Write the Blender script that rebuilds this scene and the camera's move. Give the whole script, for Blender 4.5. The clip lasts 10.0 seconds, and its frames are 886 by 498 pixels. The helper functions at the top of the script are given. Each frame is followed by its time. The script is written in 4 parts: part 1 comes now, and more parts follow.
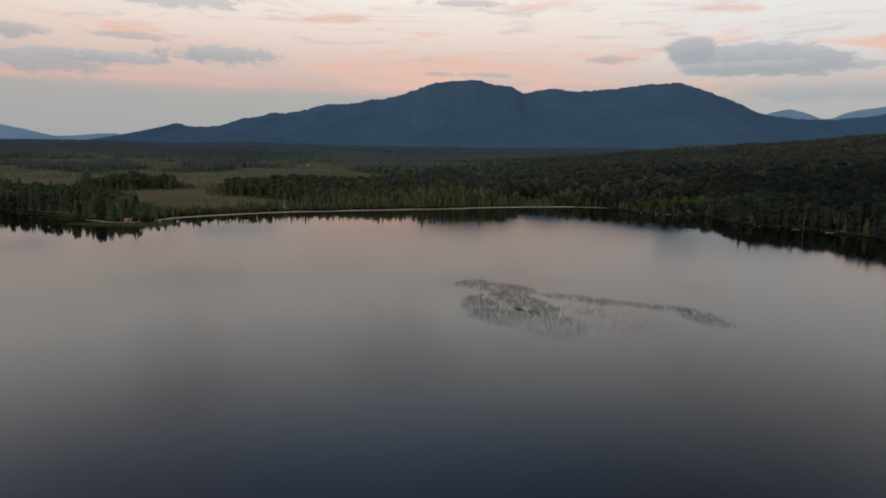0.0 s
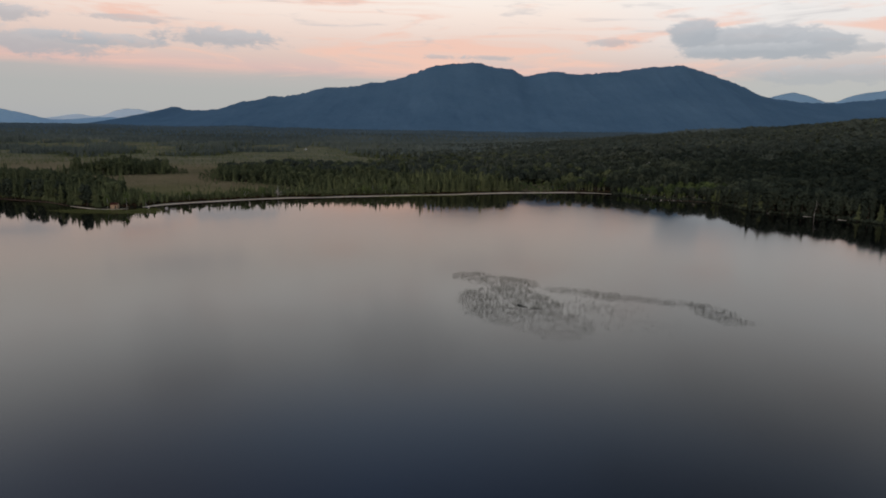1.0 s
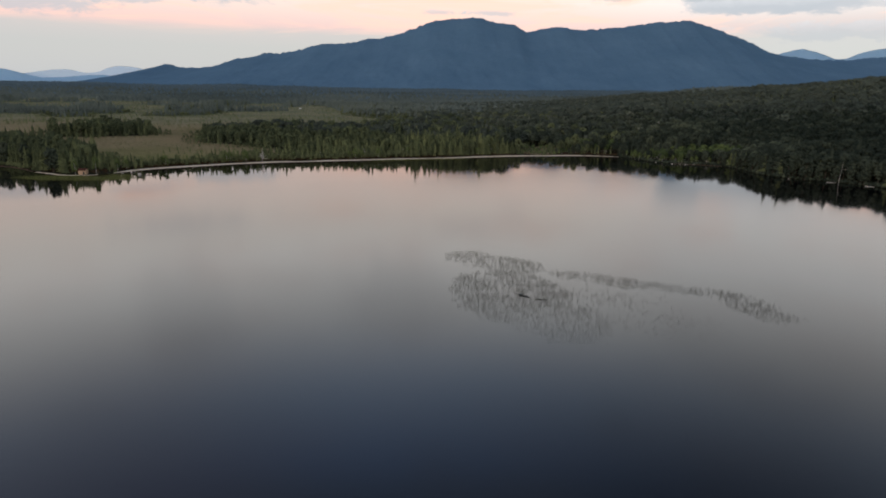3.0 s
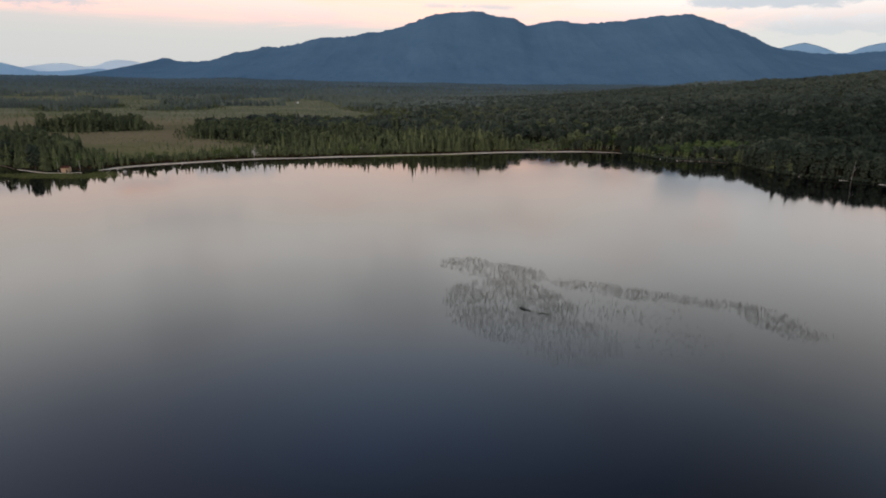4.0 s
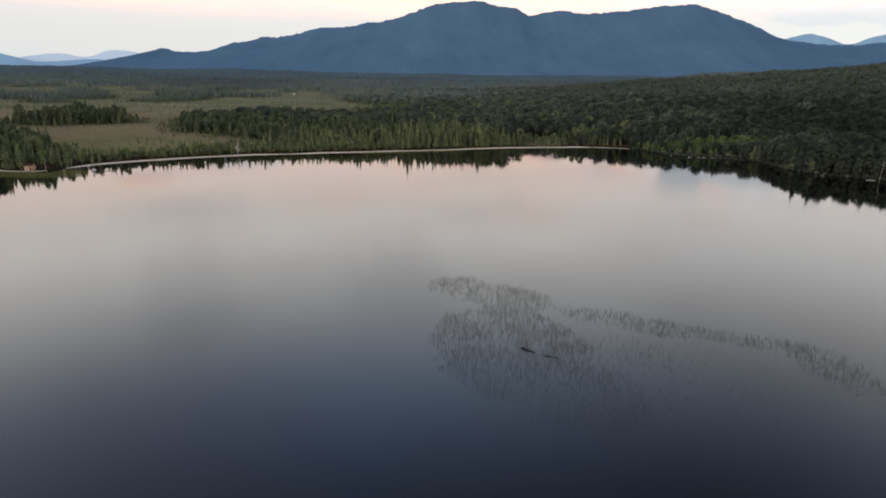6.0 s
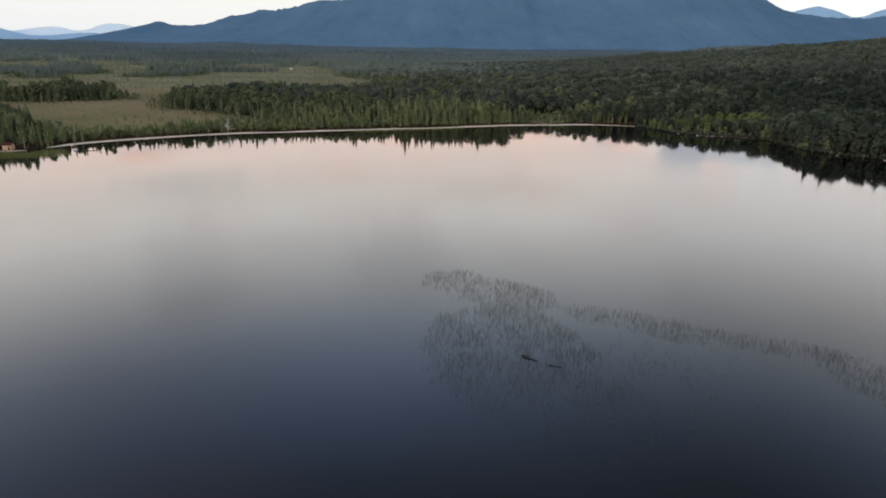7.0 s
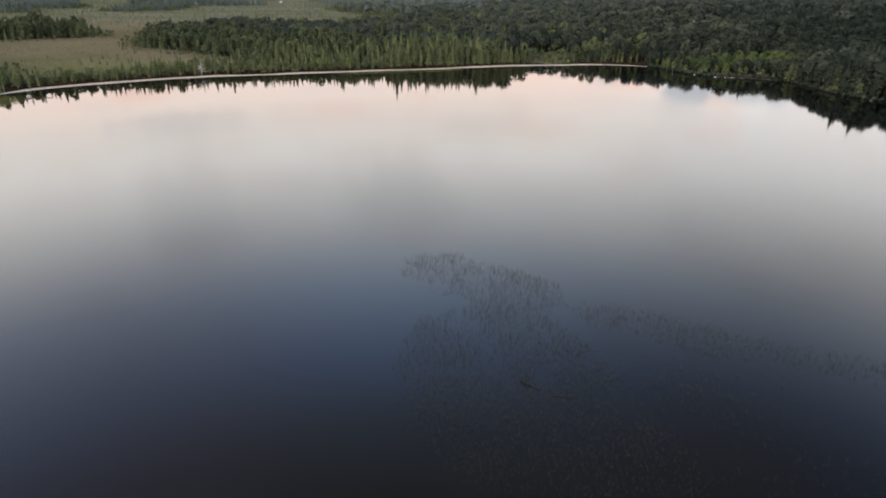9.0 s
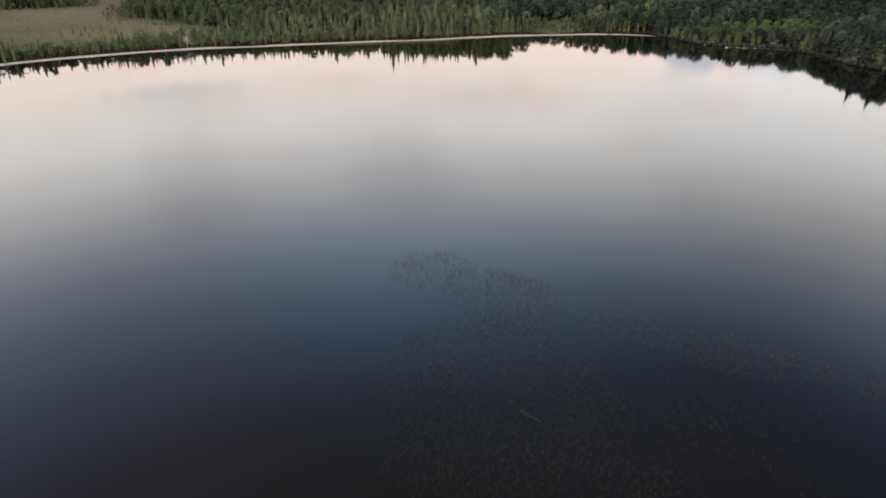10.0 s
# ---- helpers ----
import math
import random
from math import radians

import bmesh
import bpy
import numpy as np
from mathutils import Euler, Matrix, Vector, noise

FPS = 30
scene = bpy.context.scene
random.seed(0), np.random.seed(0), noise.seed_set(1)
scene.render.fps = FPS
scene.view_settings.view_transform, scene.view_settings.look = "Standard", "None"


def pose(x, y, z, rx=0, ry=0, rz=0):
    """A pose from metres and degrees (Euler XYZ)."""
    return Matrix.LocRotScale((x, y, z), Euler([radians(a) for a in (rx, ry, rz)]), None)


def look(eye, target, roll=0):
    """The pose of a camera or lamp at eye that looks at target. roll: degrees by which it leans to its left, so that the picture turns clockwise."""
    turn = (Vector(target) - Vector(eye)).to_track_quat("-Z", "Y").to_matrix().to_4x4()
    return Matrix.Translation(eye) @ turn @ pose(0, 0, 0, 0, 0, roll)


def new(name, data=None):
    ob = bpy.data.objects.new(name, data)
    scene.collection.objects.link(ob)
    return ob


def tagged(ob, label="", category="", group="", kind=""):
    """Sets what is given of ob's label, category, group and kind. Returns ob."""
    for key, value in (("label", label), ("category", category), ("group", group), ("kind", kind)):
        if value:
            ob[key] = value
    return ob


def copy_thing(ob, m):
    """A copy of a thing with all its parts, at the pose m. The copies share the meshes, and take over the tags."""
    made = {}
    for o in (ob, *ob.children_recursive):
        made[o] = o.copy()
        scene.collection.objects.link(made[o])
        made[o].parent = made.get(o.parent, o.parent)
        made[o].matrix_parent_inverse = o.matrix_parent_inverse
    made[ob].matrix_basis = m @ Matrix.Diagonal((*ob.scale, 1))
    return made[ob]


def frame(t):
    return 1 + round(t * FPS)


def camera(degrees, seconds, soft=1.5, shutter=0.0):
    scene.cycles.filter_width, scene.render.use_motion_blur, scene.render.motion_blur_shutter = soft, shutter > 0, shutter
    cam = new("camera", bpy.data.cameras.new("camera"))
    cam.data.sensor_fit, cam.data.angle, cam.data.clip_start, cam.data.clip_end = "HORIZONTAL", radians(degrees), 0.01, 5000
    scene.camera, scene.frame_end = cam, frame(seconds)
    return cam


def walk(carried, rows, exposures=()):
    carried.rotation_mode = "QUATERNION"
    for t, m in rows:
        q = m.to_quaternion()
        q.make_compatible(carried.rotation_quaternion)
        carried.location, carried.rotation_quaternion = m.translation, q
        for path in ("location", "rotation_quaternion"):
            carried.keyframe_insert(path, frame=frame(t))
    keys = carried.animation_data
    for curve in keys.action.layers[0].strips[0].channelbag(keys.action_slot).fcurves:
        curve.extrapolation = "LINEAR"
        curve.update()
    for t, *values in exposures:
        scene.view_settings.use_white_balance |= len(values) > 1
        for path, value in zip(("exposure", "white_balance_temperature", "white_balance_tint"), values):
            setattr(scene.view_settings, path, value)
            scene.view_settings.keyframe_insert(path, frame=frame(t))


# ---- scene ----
cam = camera(72.7, 10.0, soft=1.9)
PATH = [
    (0, (-1.997, -9.941, 64.193), (-2.078, -7.97, 63.862), 1.0),
    (0.5, (-1.525, -1.309, 64.199), (-1.607, 0.659, 63.849), 1.0),
    (1, (-1.062, 7.327, 64.208), (-1.143, 9.288, 63.826), 1.0),
    (1.5, (-0.602, 15.969, 64.221), (-0.682, 17.924, 63.806), 1.0),
    (2, (-0.136, 24.611, 64.237), (-0.216, 26.558, 63.788), 1.0),
    (2.5, (0.36, 33.23, 64.253), (0.281, 35.169, 63.767), 1.0),
    (4, (1.983, 58.982, 64.345), (1.905, 60.909, 63.817), 1.0),
    (4.5, (2.562, 67.48, 64.359), (2.484, 69.407, 63.827), 1.1),
    (5, (3.147, 75.891, 64.368), (3.068, 77.815, 63.83), 1.1),
    (6.5, (4.868, 100.83, 64.395), (4.787, 102.742, 63.812), 1.1),
    (7, (5.445, 109.041, 64.399), (5.364, 110.938, 63.769), 1.1),
    (7.5, (6.02, 117.158, 64.401), (5.941, 119.04, 63.726), 1.1),
    (8, (6.615, 125.2, 64.404), (6.538, 127.063, 63.68), 1.1),
    (8.5, (7.254, 133.178, 64.407), (7.177, 135.022, 63.635), 1.1),
    (9, (7.93, 141.112, 64.408), (7.854, 142.937, 63.592), 1.0),
    (9.5, (8.628, 149.024, 64.409), (8.551, 150.827, 63.549), 0.9),
    (10, (9.334, 156.927, 64.41), (9.256, 158.71, 63.507), 0.8),
]
EXPOSURES = [(0, -0.1), (1, 0.05), (2.5, 0.45), (4.5, 0.7), (6.5, 1.0), (8, 1.28), (10, 1.43)]
walk(cam, [(t, look(e, g, r)) for t, e, g, r in PATH], EXPOSURES)


# ---- world and sun ----
class Nodes:
    """Short hand for node trees: numbers and sockets may be mixed."""

    def __init__(self, tree):
        self.tree = tree
        tree.nodes.clear()

    def add(self, kind, **settings):
        n = self.tree.nodes.new(kind)
        for key, value in settings.items():
            setattr(n, key, value)
        return n

    def put(self, socket, value):
        if isinstance(value, bpy.types.NodeSocket):
            self.tree.links.new(value, socket)
        elif isinstance(value, (tuple, list)) and len(value) == 3 and socket.type == "RGBA":
            socket.default_value = (*value, 1)
        else:
            socket.default_value = value

    def math(self, op, a, b=0.0, c=0.0, clamp=False):
        n = self.add("ShaderNodeMath", operation=op, use_clamp=clamp)
        for k, v in enumerate((a, b, c)):
            self.put(n.inputs[k], v)
        return n.outputs[0]

    def mix(self, factor, a, b, blend="MIX"):
        n = self.add("ShaderNodeMix", data_type="RGBA", blend_type=blend)
        for k, v in ((0, factor), (6, a), (7, b)):
            self.put(n.inputs[k], v)
        return n.outputs[2]

    def ramp(self, value, stops, smooth=False):
        n = self.add("ShaderNodeValToRGB")
        e = n.color_ramp.elements
        n.color_ramp.interpolation = "EASE" if smooth else "LINEAR"
        while len(e) < len(stops):
            e.new(0.5)
        for k, (p, c) in enumerate(stops):
            e[k].position, e[k].color = p, ((c, c, c, 1) if isinstance(c, (int, float)) else (*c, 1))
        self.put(n.inputs[0], value)
        return n.outputs[0]

    def noise(self, vector, scale, detail=3.0, rough=0.5, distortion=0.0):
        n = self.add("ShaderNodeTexNoise")
        if vector is not None:
            self.put(n.inputs["Vector"], vector)
        for k, v in (("Scale", scale), ("Detail", detail), ("Roughness", rough), ("Distortion", distortion)):
            n.inputs[k].default_value = v
        return n.outputs["Fac"]

    def xyz(self, x, y, z):
        n = self.add("ShaderNodeCombineXYZ")
        for k, v in enumerate((x, y, z)):
            self.put(n.inputs[k], v)
        return n.outputs[0]

    def smooth(self, value, low, high):
        n = self.add("ShaderNodeMapRange", interpolation_type="SMOOTHSTEP")
        for k, v in enumerate((value, low, high)):
            self.put(n.inputs[k], v)
        return n.outputs[0]


SUN_ELEVATION, SUN_TURN = 9.0, 205.0     # degrees; the turn is clockwise from +y

world = bpy.data.worlds.new("dusk_sky")
scene.world = world
world.use_nodes = True
W = Nodes(world.node_tree)
split = W.add("ShaderNodeSeparateXYZ")
W.put(split.inputs[0], W.add("ShaderNodeTexCoord").outputs["Generated"])
X, Y, Z = split.outputs
level = W.math("SQRT", W.math("ADD", W.math("MULTIPLY", X, X), W.math("MULTIPLY", Y, Y)))
rise = W.math("MAXIMUM", W.math("DIVIDE", Z, W.math("MAXIMUM", level, 0.001)), 0.0)
turn = W.math("ARCTAN2", X, Y)
steep = W.math("SQRT", W.math("DIVIDE", rise, 2.0), clamp=True)
# clear air: grey-blue earth shadow, pink belt, cream, then blue overhead
clear = W.ramp(steep, [(0.0, (0.36, 0.385, 0.415)), (0.17, (0.39, 0.39, 0.395)), (0.20, (0.43, 0.40, 0.40)), (0.214, (0.62, 0.43, 0.41)), (0.237, (0.66, 0.50, 0.45)), (0.27, (0.77, 0.60, 0.53)),
                       (0.30, (0.865, 0.72, 0.64)), (0.33, (0.905, 0.825, 0.755)), (0.37, (1.17, 1.13, 1.08)), (0.44, (1.02, 1.04, 1.05)), (0.51, (0.56, 0.72, 0.98)), (0.58, (0.30, 0.44, 0.77)),
                       (0.65, (0.152, 0.202, 0.312)), (0.74, (0.072, 0.085, 0.110)), (1.0, (0.065, 0.074, 0.095))])
# towards the east the pink belt fades to pale grey
pale = W.math("MULTIPLY", W.smooth(turn, 0.15, 0.5), W.ramp(steep, [(0.0, 0.8), (0.17, 0.75), (0.24, 0.45), (0.33, 0.0)]))
clear = W.mix(pale, clear, (0.43, 0.435, 0.445))
cool = W.math("MULTIPLY", W.smooth(turn, 0.10, 0.42), W.ramp(steep, [(0.22, 0.0), (0.27, 0.5), (0.36, 0.6), (0.46, 0.0)]))
clear = W.mix(cool, clear, (0.80, 0.82, 0.83))
# thin high veils that catch the last light
veil_noise = W.noise(W.xyz(W.math("MULTIPLY", turn, 4.0), W.math("MULTIPLY", rise, 30.0), 5.7), 1.0, 6.0, 0.60, 0.9)
veil = W.math("MULTIPLY", W.smooth(veil_noise, 0.48, 0.66), W.ramp(steep, [(0.19, 0.0), (0.225, 0.85), (0.31, 0.8), (0.35, 0.40), (0.42, 0.10), (0.8, 0.0)]))
sky = W.mix(veil, clear, (0.82, 0.50, 0.40))
# cooler grey wisps between them
wisp_noise = W.noise(W.xyz(W.math("MULTIPLY", turn, 9.0), W.math("MULTIPLY", rise, 70.0), 11.3), 1.0, 6.0, 0.62, 0.7)
wisp = W.math("MULTIPLY", W.smooth(wisp_noise, 0.54, 0.72), W.ramp(steep, [(0.22, 0.0), (0.25, 0.55), (0.34, 0.5), (0.40, 0.0)]))
sky = W.mix(wisp, sky, (0.50, 0.47, 0.48))
# low grey clouds: turn, rise, half width (degrees), half height, how solid
CLOUDS = [(23.4, 0.134, 6.2, 0.026, 0.9), (19.0, 0.149, 2.3, 0.023, 0.9), (27.8, 0.127, 3.6, 0.021, 0.9), (23.5, 0.121, 6.6, 0.012, 0.9), (-35.5, 0.109, 7.0, 0.022, 0.72), (-30.5, 0.118, 5.5, 0.011, 0.6),
          (-22.3, 0.132, 6.2, 0.017, 0.78), (-25.5, 0.207, 7.5, 0.016, 0.5), (-37.5, 0.143, 3.4, 0.012, 0.7), (29.5, 0.086, 8.5, 0.015, 0.7), (12.6, 0.139, 3.0, 0.008, 0.6), (1.6, 0.117, 2.4, 0.006, 0.65),
          (-2.9, 0.117, 1.8, 0.005, 0.6), (-29.0, 0.150, 4.0, 0.006, 0.5), (31.6, 0.120, 1.6, 0.007, 0.6), (-7.0, 0.36, 7.0, 0.10, 0.22), (-27.0, 0.36, 5.0, 0.12, 0.16), (-1.0, 0.225, 5.0, 0.006, 0.5)]
puff = W.noise(W.xyz(W.math("MULTIPLY", turn, 26.0), W.math("MULTIPLY", rise, 62.0), 2.0), 1.0, 7.0, 0.66, 0.4)
puff = W.math("MULTIPLY", W.math("SUBTRACT", puff, 0.5), 2.4)
for a, r, w, h, solid in CLOUDS:
    du = W.math("DIVIDE", W.math("SUBTRACT", turn, radians(a)), radians(w))
    dv = W.math("DIVIDE", W.math("SUBTRACT", rise, r), h)
    blunt = 2.4 if solid > 0.85 else 2.0
    reach = W.math("ADD", W.math("POWER", W.math("ABSOLUTE", du), blunt), W.math("POWER", W.math("ABSOLUTE", dv), blunt))
    inside = W.math("SUBTRACT", 1.0, W.math("POWER", reach, 1 / blunt))
    cover = W.math("MULTIPLY", W.smooth(W.math("ADD", inside, W.math("MULTIPLY", puff, 0.5 if solid > 0.85 else 1.0)), 0.0, 0.32 if solid > 0.85 else 0.5), solid)
    shade = W.ramp(W.math("ADD", W.math("MULTIPLY_ADD", dv, 0.4, 0.45), W.math("MULTIPLY", puff, 0.25)), [(0.0, (0.345, 0.358, 0.40)), (0.4, (0.36, 0.372, 0.41)), (0.8, (0.47, 0.47, 0.50)), (1.0, (0.58, 0.56, 0.55))])
    sky = W.mix(cover, sky, shade)
# broken cloud higher up
high = W.noise(W.xyz(W.math("DIVIDE", X, W.math("MAXIMUM", Z, 0.05)), W.math("DIVIDE", Y, W.math("MAXIMUM", Z, 0.05)), 7.0), 1.4, 3.0, 0.5)
sky = W.mix(W.math("MULTIPLY", W.smooth(high, 0.52, 0.75), W.ramp(steep, [(0.36, 0.0), (0.5, 0.30), (0.65, 0.5), (1.0, 0.3)])), sky, (0.30, 0.31, 0.36))
# the sky dims away from the sunset side
away = W.math("MULTIPLY", W.smooth(X, -0.15, 0.5), W.ramp(steep, [(0.36, 0.0), (0.49, 0.36), (0.60, 0.82), (1.0, 0.5)]))
sky = W.mix(away, sky, (0.02, 0.03, 0.05))
sides = W.math("MULTIPLY", W.smooth(turn, 0.18, 0.60), W.ramp(steep, [(0.34, 0.0), (0.44, 0.22), (0.7, 0.26), (1.0, 0.2)]))
sky = W.mix(sides, sky, (0.13, 0.105, 0.12))
glow = W.math("MULTIPLY", W.smooth(turn, -0.15, -0.60), W.ramp(steep, [(0.40, 0.0), (0.52, 0.35), (0.7, 0.45), (1.0, 0.1)]))
sky = W.mix(glow, sky, (0.31, 0.24, 0.26))
air = W.add("ShaderNodeTexSky", sky_type="NISHITA", sun_disc=False, sun_elevation=radians(SUN_ELEVATION), sun_rotation=radians(SUN_TURN))
sky = W.mix(1.0, sky, W.mix(1.0, air.outputs[0], (0.012, 0.012, 0.012), "MULTIPLY"), "ADD")
back = W.add("ShaderNodeBackground")
W.put(back.inputs[0], sky)
back.inputs[1].default_value = 1.0
W.put(W.add("ShaderNodeOutputWorld").inputs[0], back.outputs[0])

sun = new("sun", bpy.data.lights.new("sun", "SUN"))
sun.data.energy, sun.data.angle, sun.data.color = 0.35, radians(30), (1.0, 0.80, 0.64)
sun.matrix_world = look((0, 0, 0), (-math.sin(radians(SUN_TURN)), -math.cos(radians(SUN_TURN)), -math.tan(radians(SUN_ELEVATION))))


# ---- materials ----
def material(name):
    m = bpy.data.materials.new(name)
    m.use_nodes = True
    return m, Nodes(m.node_tree)


def finish(nt, colour, rough=0.8, bump=None, strength=0.3, distance=0.1, **more):
    b = nt.add("ShaderNodeBsdfPrincipled")
    nt.put(b.inputs["Base Color"], colour)
    nt.put(b.inputs["Roughness"], rough)
    for key, value in more.items():
        nt.put(b.inputs[key.replace("_", " ")], value)
    if bump is not None:
        k = nt.add("ShaderNodeBump")
        k.inputs["Strength"].default_value, k.inputs["Distance"].default_value = strength, distance
        nt.put(k.inputs["Height"], bump)
        nt.put(b.inputs["Normal"], k.outputs[0])
    nt.put(nt.add("ShaderNodeOutputMaterial").inputs[0], b.outputs[0])


def place(nt):
    return nt.add("ShaderNodeNewGeometry").outputs["Position"]


def foliage(name, dark, mid, light):
    """Leaves or needles: each tree has its own tint, each clump its own shade."""
    m, nt = material(name)
    tint = nt.add("ShaderNodeAttribute", attribute_name="tint").outputs["Fac"]
    island = nt.add("ShaderNodeNewGeometry").outputs["Random Per Island"]
    single = nt.add("ShaderNodeObjectInfo").outputs["Random"]
    value = nt.math("ADD", nt.math("MULTIPLY", tint, 0.74), nt.math("MULTIPLY", island, 0.16))
    value = nt.math("ADD", value, nt.math("MULTIPLY", single, 0.10))
    grain = nt.noise(place(nt), 1.7, 3.0, 0.6)
    value = nt.math("ADD", value, nt.math("MULTIPLY", nt.math("SUBTRACT", grain, 0.5), 0.4), clamp=True)
    colour = nt.ramp(value, [(0.0, dark), (0.5, mid), (1.0, light)])
    finish(nt, colour, 0.75, nt.noise(place(nt), 3.0, 2.0, 0.6), 0.6, 0.3, Specular_IOR_Level=0.0)
    return m


def speckled(name, stops, scale, rough=0.85, bump_scale=8.0, strength=0.4, distance=0.05, fine=0.35):
    m, nt = material(name)
    p = place(nt)
    value = nt.math("ADD", nt.math("MULTIPLY", nt.noise(p, scale, 4.0, 0.6), 1 - fine), nt.math("MULTIPLY", nt.noise(p, scale * 9, 3.0, 0.6), fine))
    finish(nt, nt.ramp(value, stops), rough, nt.noise(p, bump_scale, 4.0, 0.6), strength, distance, Specular_IOR_Level=0.15)
    return m


SPRUCE = foliage("spruce_needles", (0.049, 0.061, 0.038), (0.110, 0.130, 0.064), (0.212, 0.232, 0.106))
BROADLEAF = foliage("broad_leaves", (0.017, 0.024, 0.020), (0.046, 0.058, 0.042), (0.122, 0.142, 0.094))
WILLOW = foliage("mid_green_leaves", (0.048, 0.061, 0.037), (0.105, 0.125, 0.064), (0.190, 0.210, 0.104))
# broad leaves with some haze of distance put into the colour
HAZED_LEAF = foliage("leaves_greyed_by_haze", (0.040, 0.051, 0.043), (0.074, 0.089, 0.070), (0.138, 0.154, 0.112))
BIRCH_LEAF = foliage("young_birch_leaves", (0.036, 0.055, 0.026), (0.094, 0.128, 0.050), (0.180, 0.216, 0.082))
SCRUB = foliage("bog_scrub", (0.112, 0.130, 0.060), (0.200, 0.184, 0.104), (0.280, 0.238, 0.152))
HEATH = foliage("red_brown_shrubs", (0.030, 0.022, 0.015), (0.058, 0.038, 0.024), (0.075, 0.062, 0.030))
REED = foliage("reed_blades", (0.032, 0.035, 0.026), (0.106, 0.112, 0.083), (0.185, 0.188, 0.138))
SEDGE = foliage("sedge_blades", (0.085, 0.100, 0.036), (0.140, 0.158, 0.058), (0.195, 0.205, 0.085))
BARK = speckled("bark", [(0.3, (0.035, 0.028, 0.022)), (0.6, (0.085, 0.070, 0.056)), (0.8, (0.14, 0.12, 0.10))], 2.0)
PALE_BARK = speckled("bleached_wood", [(0.3, (0.36, 0.34, 0.30)), (0.6, (0.54, 0.51, 0.47)), (0.8, (0.66, 0.63, 0.58))], 1.6)
SAND = speckled("sand", [(0.25, (0.64, 0.52, 0.40)), (0.5, (0.82, 0.71, 0.56)), (0.75, (0.88, 0.79, 0.66))], 0.35, 0.9, 6.0, 0.3)
STONE = speckled("lake_stone", [(0.3, (0.10, 0.09, 0.08)), (0.55, (0.18, 0.165, 0.15)), (0.8, (0.28, 0.26, 0.24))], 1.2, 0.8, 5.0)
RED_SAND = speckled("reddish_sand", [(0.3, (0.13, 0.08, 0.06)), (0.7, (0.24, 0.16, 0.12))], 0.5, 0.9, 6.0, 0.3)
PALE_STONE = speckled("pale_stone", [(0.3, (0.42, 0.39, 0.36)), (0.7, (0.66, 0.62, 0.58))], 1.2, 0.8, 5.0)
DARK_WOOD = speckled("waterlogged_wood", [(0.3, (0.014, 0.018, 0.020)), (0.7, (0.030, 0.037, 0.040))], 3.0, 0.6)


def ground_material():
    m, nt = material("bog_and_forest_floor")
    p = place(nt)
    open_ = nt.add("ShaderNodeAttribute", attribute_name="open_ground").outputs["Fac"]
    coarse, fine = nt.noise(p, 0.012, 4.0, 0.6), nt.noise(p, 0.22, 4.0, 0.65)
    value = nt.math("ADD", nt.math("MULTIPLY", coarse, 0.55), nt.math("MULTIPLY", fine, 0.45))
    bog = nt.ramp(value, [(0.32, (0.135, 0.158, 0.064)), (0.43, (0.205, 0.178, 0.102)), (0.54, (0.262, 0.212, 0.130)), (0.66, (0.210, 0.194, 0.102))])
    floor = nt.ramp(value, [(0.3, (0.026, 0.028, 0.020)), (0.7, (0.050, 0.054, 0.034))])
    at = nt.add("ShaderNodeSeparateXYZ")
    nt.put(at.inputs[0], p)
    hazy_fen = nt.ramp(value, [(0.35, (0.115, 0.138, 0.094)), (0.50, (0.190, 0.194, 0.126)), (0.64, (0.285, 0.262, 0.175))])
    green = nt.ramp(value, [(0.35, (0.145, 0.150, 0.062)), (0.50, (0.205, 0.196, 0.090)), (0.64, (0.255, 0.232, 0.116))])
    bog = nt.mix(nt.smooth(nt.math("MULTIPLY_ADD", coarse, 120.0, at.outputs[1]), 735.0, 625.0), bog, green)
    # far off, bog and floor go to paler tones: pale sedge plus painted haze
    far_haze = nt.smooth(nt.math("MULTIPLY_ADD", coarse, 500.0, at.outputs[1]), 1100.0, 1450.0)
    bog = nt.mix(far_haze, bog, hazy_fen)
    floor = nt.mix(far_haze, floor, (0.080, 0.100, 0.084))
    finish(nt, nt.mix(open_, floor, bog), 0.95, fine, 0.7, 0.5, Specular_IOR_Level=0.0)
    return m


